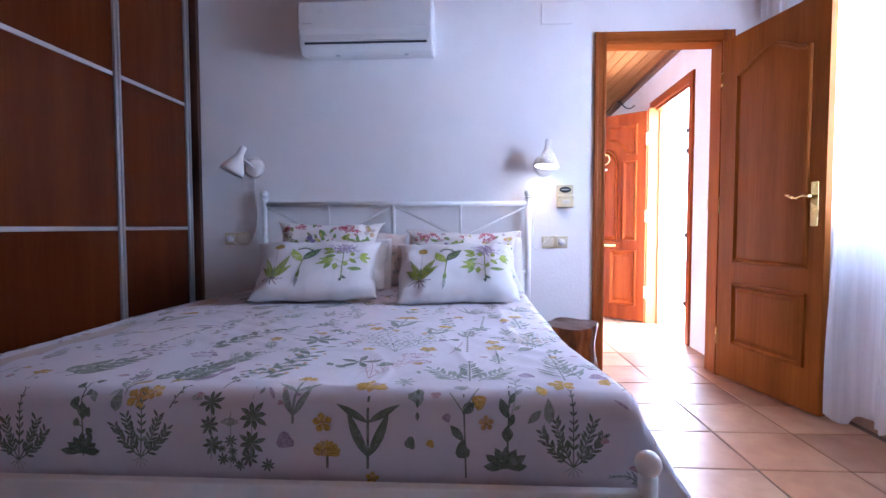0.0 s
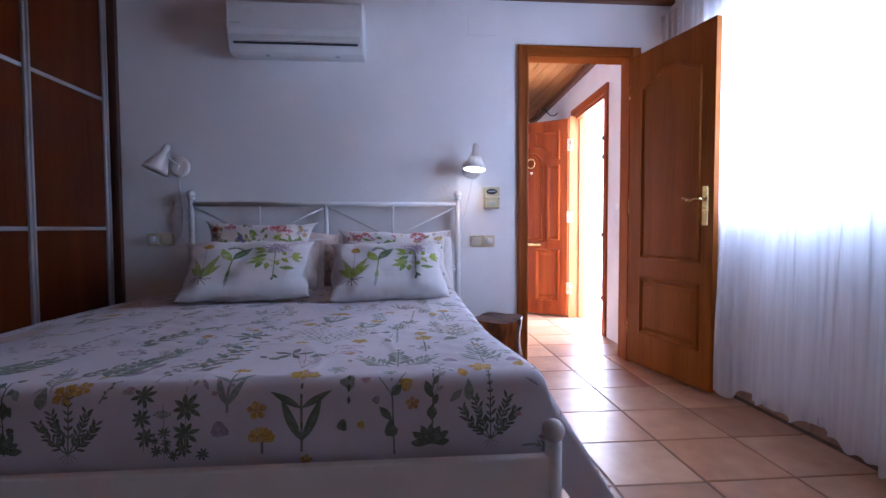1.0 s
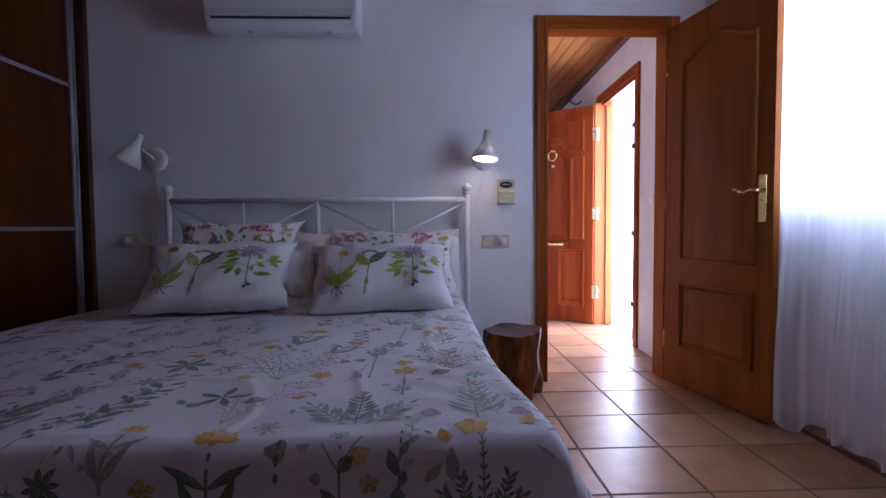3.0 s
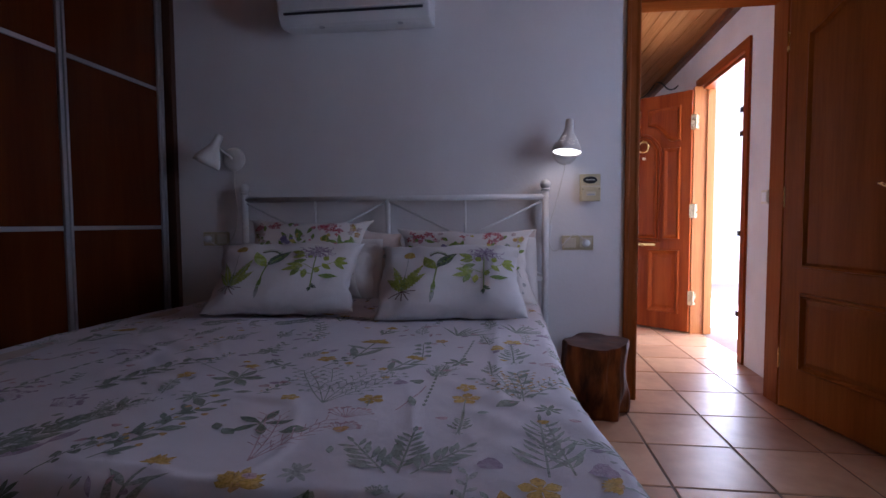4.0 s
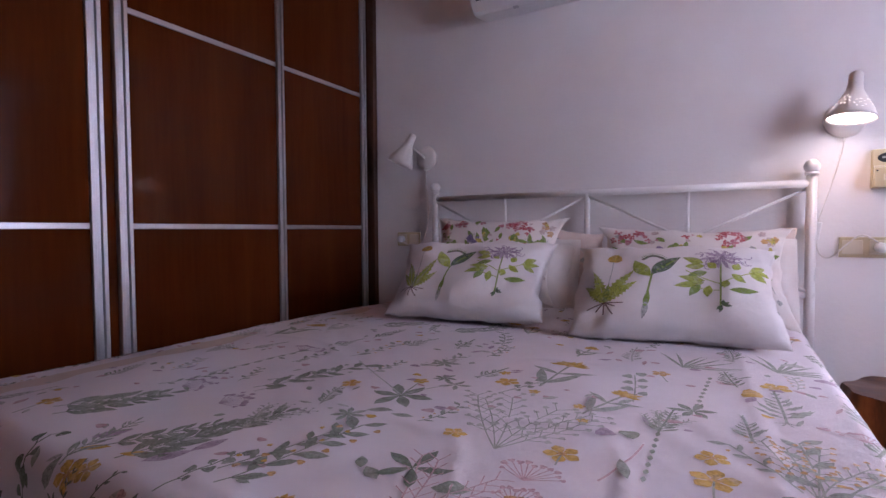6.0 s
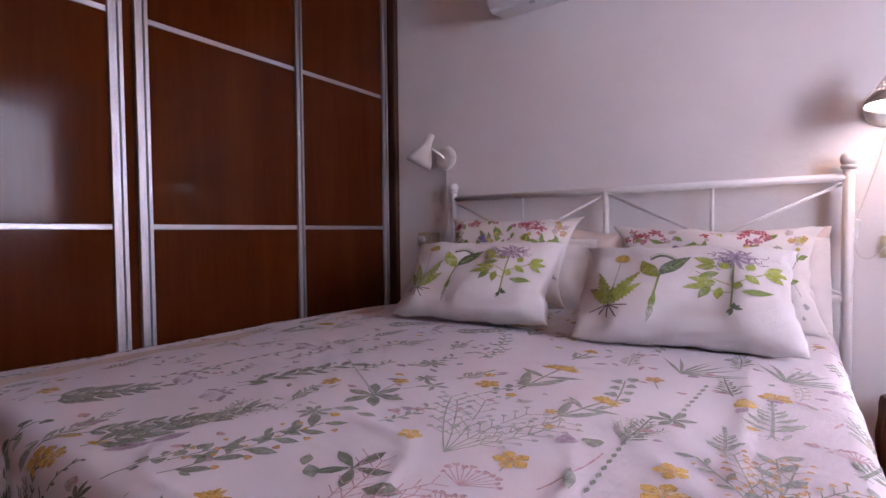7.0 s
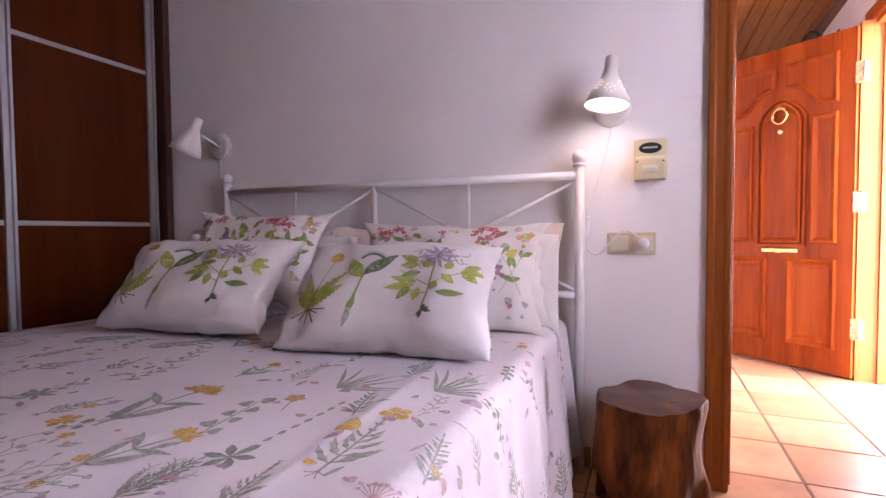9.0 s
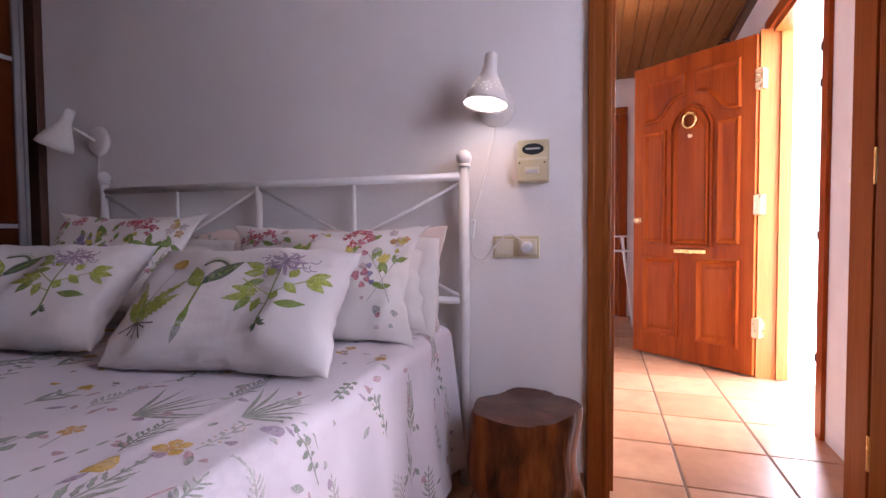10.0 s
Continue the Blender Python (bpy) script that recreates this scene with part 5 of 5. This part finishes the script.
# floral pillows
for x, y, z, yaw, sd, rz, w in ((-0.705, 2.575, 0.772, 8, 41, 1.5, 0.56), (0.055, 2.655, 0.724, 9, 42, 1, 0.61)):
    ob, face = pillow("pillow", w, 0.385, 0.15, lean(x, y, z + 0.004, 26, yaw, rz), M_SHAM, "white pillow printed with red blossoms and small coloured flowers", "floral pillows", 0.0, sd, 0.10, 0.0, 0.030)
    blossoms(face, w, 0.385, ob, sd)
# linen cushions in front
for x, y, z, yaw, sd, w in ((-0.695, 2.325, 0.703, 7, 51, 0.60), (0.012, 2.338, 0.692, 6, 52, 0.575)):
    ob, face = pillow("cushion", w, 0.352, 0.150, lean(x, y, z, 41, yaw), M_CUSHION, "white linen cushion printed with three green plants, leaning on the pillows", "linen cushions", 0, sd, 0.05, 0.0, 0.014, 4.0)
    random.seed(sd)
    botanical(face, w, 0.352, ob)


# ---- wall lamps ----
def wall_lamp(bx, top, mouth, lit):
    base = Vector((bx, WY, 1.30))
    ob = thing("wall_lamp", base, "cream enamelled wall lamp with a perforated cone shade, " + ("switched on" if lit else "switched off"), "lamp", "wall lamps")
    part("wall_plate", lathe([(0.0, 0.026), (0.046, 0.024), (0.064, 0.013), (0.067, 0.0), (0.0, 0.0)], Matrix.Translation(base - Vector((0, 0.0005, 0))) @ Matrix.Rotation(radians(90), 4, "X"), 30), M_LAMP, ob, "", True)
    top, mouth = Vector(top), Vector(mouth)
    ax = mouth - top
    ln = ax.length
    part("arm", tube([base - Vector((0, 0.024, 0)), base - Vector((0, 0.05, -0.012)), top + ax * 0.36], 0.0055, 8), M_LAMP, ob, "", True)
    m = Matrix.Translation(top) @ ax.to_track_quat("Z", "Y").to_matrix().to_4x4()
    outer = [(0.0, 0.0), (0.014, 0.0), (0.0205, 0.006), (0.0215, 0.045), (0.026, 0.068), (0.041, 0.098), (0.058, 0.130), (0.068, 0.155), (0.0725, ln)]
    inner = [(r - 0.002, h) for r, h in outer[:1:-1]]
    inner[0] = (0.0705, ln)
    shade = part("shade", lathe(outer + inner, m, 40), M_LAMP, ob, "perforated cone shade", True)
    bm = bmesh.new()
    for k in range(8):
        a = 2 * math.pi * k / 8
        for dh, da in [(0.0, 0.0)] + [(0.016 * math.sin(q), 0.27 * math.cos(q)) for q in (2 * math.pi * j / 7 for j in range(7))]:
            h = 0.115 + dh + (0.014 if k % 2 else -0.004)
            r = 0.041 + (h - 0.098) * 0.52 + 0.0018
            c = m @ Vector((r * math.cos(a + da), r * math.sin(a + da), h))
            n = (m.to_3x3() @ Vector((math.cos(a + da), math.sin(a + da), -0.45))).normalized()
            t1 = (m.to_3x3() @ Vector((-math.sin(a + da), math.cos(a + da), 0))).normalized()
            t2 = n.cross(t1)
            vs = [bm.verts.new(c + t1 * math.cos(q) * 0.0026 + t2 * math.sin(q) * 0.0012) for q in (math.pi * j / 3 for j in range(6))]
            bm.faces.new(vs)
    part("perforations", bm, M_HOLES if lit else M_ACGREY, shade, "ring-shaped rows of small holes")
    part("bulb", lathe([(0.0, ln - 0.012), (0.038, ln - 0.010), (0.066, ln - 0.004), (0.0, ln - 0.003)] if lit else [(0.0, ln - 0.03), (0.02, ln - 0.04), (0.026, ln - 0.06), (0.016, ln - 0.085), (0.0, ln - 0.09)], m, 24), M_BULB if lit else M_PLASTIC, ob, "glowing bulb" if lit else "", True)
    if lit:
        d = bpy.data.lights.new("lamp_light", "SPOT")
        d.energy, d.color, d.spot_size, d.spot_blend, d.shadow_soft_size = 0.28, (1.0, 0.48, 0.13), radians(150), 0.6, 0.035
        lt = new("lamp_light", d)
        lt.matrix_world = look(mouth + ax.normalized() * 0.004, mouth + ax)
    return ob


wall_lamp(-1.300, (-1.316, 2.888, 1.418), (-1.384, 2.855, 1.255), False)
wall_lamp(0.541, (0.551, 2.885, 1.443), (0.535, 2.862, 1.276), True)


def cable(name, pts, r, material, label, n=8):
    ob = thing(name, pts[0], label, "cable")
    part("flex", tube(curve_points(pts, n), r, 6), material, ob, "", True)
    return ob


c1 = cable("lamp_cable", [(0.541, 2.992, 1.235), (0.532, 2.985, 1.18), (0.500, 2.978, 1.05), (0.466, 2.972, 0.93), (0.458, 2.968, 0.86), (0.468, 2.966, 0.80), (0.500, 2.966, 0.785), (0.545, 2.966, 0.83), (0.585, 2.962, 0.868), (0.618, 2.962, 0.858), (0.642, 2.960, 0.838)], 0.0026, M_CABLE, "thin white flex from the lamp to the socket")
part("cord_switch", box(-0.009, 0.009, -0.008, 0.008, -0.034, 0.034, 0.004, m=Matrix.Translation((0.462, 2.970, 0.885)) @ Matrix.Rotation(radians(8), 4, "Y")), M_PLASTIC, c1, "white inline switch")
c2 = cable("lamp_cable", [(-1.300, 2.992, 1.235), (-1.298, 2.988, 1.15), (-1.282, 2.985, 1.0), (-1.30, 2.98, 0.88), (-1.36, 2.975, 0.80), (-1.42, 2.962, 0.82), (-1.445, 2.955, 0.845)], 0.0026, M_CABLE, "thin white flex from the lamp to the socket")


def double_socket(x0, x1, z0, z1, plug_right, label):
    ob = thing("wall_socket", ((x0 + x1) / 2, WY, (z0 + z1) / 2), label, "socket", "wall sockets")
    part("plate", box(x0, x1, WY - 0.010, WY - 0.0005, z0, z1, 0.003), M_CREAM, ob, "aged cream surround")
    h, w = z1 - z0, (x1 - x0) / 2
    for i in (0, 1):
        c = x0 + w * (0.5 + i)
        part("insert", box(c - w * 0.38, c + w * 0.38, WY - 0.014, WY - 0.0105, z0 + h * 0.16, z1 - h * 0.16, 0.002), M_CREAMLT, ob)
    c = x0 + w * (0.5 + (1 if plug_right else 0))
    m = Matrix.Translation((c, WY - 0.0145, (z0 + z1) / 2)) @ Matrix.Rotation(radians(90), 4, "X")
    part("plug", lathe([(0.0, 0.036), (0.014, 0.035), (0.0185, 0.028), (0.019, 0.0), (0.0, 0.0)], m, 22), M_PLASTIC, ob, "round white plug", True)
    return ob


double_socket(0.530, 0.689, 0.786, 0.862, True, "aged cream double switch and socket with a white plug")
double_socket(-1.500, -1.342, 0.808, 0.886, False, "aged cream double socket with a white plug")

hold = thing("remote_holder", (0.668, WY, 1.10), "yellowed cream wall holder with a dark oval badge", "remote holder")
part("back", box(0.617, 0.720, WY - 0.022, WY - 0.0005, 1.040, 1.180, 0.004), M_CREAM, hold)
part("pocket", box(0.620, 0.717, WY - 0.046, WY - 0.0225, 1.041, 1.112, 0.004), M_CREAM, hold)
part("lip", box(0.622, 0.715, WY - 0.034, WY - 0.0225, 1.1125, 1.120, 0.002), M_CREAMLT, hold)
part("window", box(0.645, 0.692, WY - 0.0485, WY - 0.0465, 1.066, 1.088, 0.001), M_CREAMLT, hold, "pale raised panel")
part("display", box(0.650, 0.687, WY - 0.0505, WY - 0.0488, 1.069, 1.078, 0.0005), M_ACGREY, hold)
part("badge", lathe([(0.0, 0.003), (0.034, 0.0025), (0.036, 0.0)], Matrix.Translation((0.668, WY - 0.0222, 1.149)) @ Matrix.Rotation(radians(90), 4, "X") @ Matrix.Diagonal((1, 0.52, 1, 1)), 28), M_BADGE, hold, "black oval badge")
part("badge_mark", box(0.645, 0.691, WY - 0.0262, WY - 0.0255, 1.147, 1.153), M_BADGEBAR, hold)
for x in (0.628, 0.709):
    part("screw", ball((x, WY - 0.0465, 1.101), 0.003), M_BADGE, hold)

plate = thing("blanking_plate", (0.61, WY, 2.22), "flat white blanking plate on the wall", "wall plate")
part("cover", box(0.516, 0.706, WY - 0.008, WY - 0.0005, 2.160, 2.284, 0.003), M_WALL, plate)

sw = thing("light_switch", (hall_x(3.47), 3.47, 1.075), "white light switch on the hall wall", "switch")
part("plate", hall_slab(3.435, 3.515, -0.010, -0.0008, 1.035, 1.115), M_CREAMLT, sw)
part("rocker", hall_slab(3.448, 3.502, -0.014, -0.0105, 1.048, 1.102), M_PLASTIC, sw)

# ---- air conditioner ----
AX0, AX1 = -0.935, -0.140
ac = thing("air_conditioner", ((AX0 + AX1) / 2, WY, 1.92), "white split air conditioner mounted above the bed", "air conditioner")
UPZ = 0.032
prof = [(y, z + UPZ) for y, z in ((2.998, 1.940), (2.90, 1.922), (2.868, 1.922), (2.846, 1.932), (2.824, 1.965), (2.806, 2.015), (2.796, 2.07), (2.794, 2.14), (2.802, 2.20), (2.83, 2.232), (2.998, 2.236))]
bm = bmesh.new()
cols = []
for x, k in ((AX0, 0.92), (AX0 + 0.006, 0.985), (AX0 + 0.018, 1.0), (AX1 - 0.018, 1.0), (AX1 - 0.006, 0.985), (AX1, 0.92)):
    cols.append([bm.verts.new((x, 2.90 + (y - 2.90) * (k if y < 2.9 else 1), 2.08 + UPZ + (z - 2.08 - UPZ) * (0.5 + 0.5 * k))) for y, z in prof])
for a, b in zip(cols, cols[1:]):
    for i in range(len(prof)):
        j = (i + 1) % len(prof)
        bm.faces.new((a[i], a[j], b[j], b[i]))
bm.faces.new(cols[0])
bm.faces.new(cols[-1][::-1])
part("body", bm, M_PLASTIC, ac, "", False)
part("outlet_slot", box(AX0 + 0.035, AX1 - 0.035, 2.8105, 2.826, 1.972 + UPZ, 1.981 + UPZ), M_ACLINE, ac, "dark air outlet slot")
part("louver", box(AX0 + 0.022, AX1 - 0.022, 2.806, 2.814, 1.985, 2.042, 0.003, m=Matrix.Translation((0, 2.808, 2.01 + UPZ)) @ Matrix.Rotation(radians(-13), 4, "X") @ Matrix.Translation((0, -2.812, -2.013))), M_PLASTIC, ac, "closed white louvre flap")
part("front_panel", box(AX0 + 0.006, AX1 - 0.006, 2.7885, 2.795, 2.055 + UPZ, 2.205 + UPZ, 0.003), M_PLASTIC, ac, "smooth white front panel")
part("logo_bar", box(AX0 + 0.030, AX0 + 0.085, 2.7868, 2.7883, 2.078 + UPZ, 2.083 + UPZ), M_ACGREY, ac, "small grey maker's mark")
for x in (AX0 + 0.22, AX1 - 0.16):
    part("clip", box(x - 0.012, x + 0.012, 2.855, 2.875, 1.916 + UPZ, 1.922 + UPZ, 0.001), M_ACGREY, ac)

# ---- stump table ----
st = thing("stump_table", (0.662, 2.80, 0), "varnished brown tree stump used as a bedside table", "side table")
bm = bmesh.new()
NS, levels = 72, [0.0, 0.02, 0.045, 0.08, 0.10, 0.12, 0.145, 0.165, 0.19, 0.22, 0.25, 0.28, 0.30, 0.32, 0.340, 0.348]
rows = []
def stump_r(a, h):
    root = max(0.0, math.sin(a * 2.5 + 0.9)) ** 1.5
    r = 0.150 + 0.010 * math.sin(2 * a + 0.6) + 0.007 * math.sin(3 * a + 2) + 0.004 * math.sin(7 * a)
    low = 1 - ease(0.02, 0.17, h)
    r *= 1 - 0.22 * low + 0.30 * low * root
    r *= 1 + 0.03 * math.sin(h * 22 + a)
    r += 0.011 * noise.noise(Vector((math.cos(a) * 2.2, math.sin(a) * 2.2, h * 7))) + 0.006 * noise.noise(Vector((math.cos(a) * 6, math.sin(a) * 6, h * 5)))
    if h > 0.335:
        r -= (h - 0.335) * 0.5
    return r


for h in levels:
    rows.append([bm.verts.new((0.662 + stump_r(a, h) * math.cos(a), 2.80 + stump_r(a, h) * math.sin(a), h + (0.010 * math.sin(a * 2 + 1) + 0.024 * math.exp(-((a - 1.7) / 0.5) ** 2)) * ease(0.2, 0.345, h))) for a in (2 * math.pi * k / NS for k in range(NS))])
for a, b in zip(rows, rows[1:]):
    for k in range(NS):
        bm.faces.new((a[k], a[(k + 1) % NS], b[(k + 1) % NS], b[k]))
bm.faces.new(rows[0][::-1])
part("trunk", bm, M_STUMP, st, "", True)
bm = bmesh.new()
prev = None
for s in (1.0, 0.985, 0.9, 0.7, 0.45, 0.2):
    row = []
    for k in range(NS):
        a = 2 * math.pi * k / NS
        r = stump_r(a, 0.348) * s
        edge = 0.010 * math.sin(a * 2 + 1) + 0.024 * math.exp(-((a - 1.7) / 0.5) ** 2)
        z = 0.348 + edge * (s ** 2) + 0.003 * (1 - s) + 0.003 * noise.noise(Vector((r * math.cos(a) * 18, r * math.sin(a) * 18, 3)))
        row.append(bm.verts.new((0.662 + r * math.cos(a), 2.80 + r * math.sin(a), z + 0.0008)))
    if prev:
        for k in range(NS):
            bm.faces.new((prev[k], prev[(k + 1) % NS], row[(k + 1) % NS], row[k]))
    prev = row
bm.faces.new(prev)
part("top", bm, M_RINGS, st, "worn dark end-grain top", True)
part("crack", box(-0.014, 0.014, -0.002, 0.002, -0.001, 0.0015, 0.0006, m=Matrix.Translation((0.742, 2.77, 0.3505)) @ Matrix.Rotation(radians(25), 4, "Z")), M_BADGE, st, "dark crack in the top")

# ---- curtain on its rod ----
cur = thing("curtain", (1.80, 2.1, 2.27), "sheer white voile curtain hanging in folds from a rod", "curtain")
bm = bmesh.new()
nz_, ny_ = 46, 420
CY0, CY1, CT = 1.18, 2.955, 2.245
def curtain_at(y, z):
    drop = (CT - z) / CT
    free = ease(0.10, 0.9, drop)
    n1, n2 = noise.noise(Vector((y * 3.1, 0.4, 2.0))), noise.noise(Vector((y * 6.7, z * 0.5, 5.0)))
    fold = 0.020 * math.sin(y * 31 + 5.0 * n1) * (0.55 + 0.9 * abs(n2)) + 0.008 * math.sin(y * 67 + 6.0 * n2) + 0.004 * math.sin(y * 140 + 9 * n1) * (1 - 0.6 * free)
    fold += 0.022 * free * math.sin(y * 11 + 2.0 + 3.0 * n1)
    x = 1.806 + fold * (0.75 + 0.35 * free)
    near = math.exp(-((y - 2.24) / 0.065) ** 2)
    x -= 0.055 * near * free + 0.040 * free * math.exp(-((y - 1.75) / 0.35) ** 2)
    if y > 2.28:
        x = max(x, 1.790)
    return Vector((x, y + 0.012 * free * math.sin(z * 3 + y * 20), z))


prev = None
for j in range(nz_ + 1):
    z = CT + 0.055 - (CT + 0.02) * j / nz_
    row = []
    for i in range(ny_ + 1):
        y = CY0 + (CY1 - CY0) * i / ny_
        hem = 0.045 * ease(1.50, 1.58, y) * (1 - ease(2.12, 2.2, y)) + 0.012 * math.sin(y * 31) + 0.007 * math.sin(y * 77)
        row.append(bm.verts.new(curtain_at(y, z + (hem if j == nz_ else 0))))
    if prev:
        for i in range(ny_):
            bm.faces.new((prev[i], prev[i + 1], row[i + 1], row[i]))
    prev = row
part("voile", bm, M_CURTAIN, cur, "", True)
rod = thing("curtain_rod", (1.83, 2.1, 2.235), "dark curtain rod with a round end knob", "curtain rod")
part("rod", tube([(1.835, 1.0, 2.235), (1.835, 2.965, 2.235)], 0.010, 12), M_ROD, rod, "", True)
part("end_knob", ball((1.835, 2.966, 2.235), 0.020), M_ROD, rod, "", True)
for y in (1.2, 2.80):
    part("bracket", tube([(1.835, y, 2.235), (1.884, y, 2.235)], 0.007, 8), M_ROD, rod)

# ---- hall things ----
cable("hall_cable", [(1.80, 5.80, 2.39), (1.81, 5.66, 2.34), (1.82, 5.50, 2.24), (1.83, 5.36, 2.20), (1.845, 5.28, 2.21)], 0.007, M_BLACKCABLE, "black cable looping down from the hall ceiling")
cable("hall_cable", [(1.79, 5.82, 2.38), (1.74, 5.95, 2.30), (1.66, 6.10, 2.28), (1.58, 6.25, 2.31), (1.52, 6.35, 2.39)], 0.006, M_BLACKCABLE, "black cable looping down from the hall ceiling")
rack = thing("drying_rack", (1.05, 5.85, 0), "white folding drying rack standing in the hall", "drying rack")
for x in (0.86, 1.16):
    part("leg", tube([(x, 5.70, 0.0), (x - 0.10, 6.05, 0.82)], 0.009, 8), M_PLASTIC, rack, "", True)
    part("leg", tube([(x, 6.05, 0.0), (x - 0.10, 5.70, 0.82)], 0.009, 8), M_PLASTIC, rack, "", True)
for y in (5.70, 5.82, 5.94, 6.05):
    part("bar", tube([(0.60, y, 0.82), (1.12, y, 0.82)], 0.006, 8), M_PLASTIC, rack, "", True)
part("bar", tube([(0.70, 5.72, 0.70), (1.12, 5.72, 0.70)], 0.010, 8), M_PLASTIC, rack, "", True)

# ---- skirting and floor tiles, last ----
TP, TX, TY = 0.343, 1.164, 1.438
def skirting(name, label, pieces):
    holder = tagged(new(name), label, "baseboard", "", "structure")
    HOME[holder] = Matrix.Identity(4)
    for b in pieces:
        part("skirting_tile", box(*b, 0.002), M_SKIRT, holder)


skirting("baseboard_1", "brown glazed ceramic skirting along the window wall", [(RX - 0.010, RX - 0.0005, max(-1.2, y + 0.002), min(WY, y + TP - 0.002), 0.0005, 0.075) for y in (TY + TP * k for k in range(-8, 5)) if y + TP > -1.2])
skirting("baseboard_2", "brown glazed ceramic skirting behind the bed", [(max(-1.64, x + 0.002), min(0.838, x + TP - 0.002), WY - 0.010, WY - 0.0005, 0.0005, 0.075) for x in (TX + TP * k for k in range(-9, 0)) if x + TP > -1.64])

floor = structure("floor", box(-2.46, 2.05, -1.3, 6.7, -0.10, -0.0035), M_GROUT, "terracotta tiled floor with dark joints", "floor")
half = (TP - 0.008) / 2
tb = bmesh.new()
rim = [(1.0, 1.0, -0.012), (1.0, 1.0, -0.003), (0.985, 0.985, 0.0)]
loops = [[tb.verts.new((sx * half * k, sy * half * k, z)) for sx, sy in ((-1, -1), (1, -1), (1, 1), (-1, 1))] for k, _, z in rim]
for a, b in zip(loops, loops[1:]):
    for i in range(4):
        tb.faces.new((a[i], a[(i + 1) % 4], b[(i + 1) % 4], b[i]))
tb.faces.new(loops[-1])
tile_mesh = bpy.data.meshes.new("tile")
tb.to_mesh(tile_mesh)
tb.free()
tile_mesh.materials.append(M_TILE)
random.seed(2)
for i in range(-10, 3):
    for j in range(-8, 16):
        cx, cy = TX + TP * (i + 0.5), TY + TP * (j + 0.5)
        if cx > 2.0 or cx < -1.75 or cy > 6.65 or cy < -1.3 or (cy > 3.2 and cx < -0.35):
            continue
        t = new("tile", tile_mesh)
        t.parent = floor
        t.location = (cx, cy, random.uniform(-0.0006, 0.0002))
        t.rotation_euler = (random.uniform(-0.0015, 0.0015), random.uniform(-0.0015, 0.0015), random.choice((0, 1, 2, 3)) * math.pi / 2)
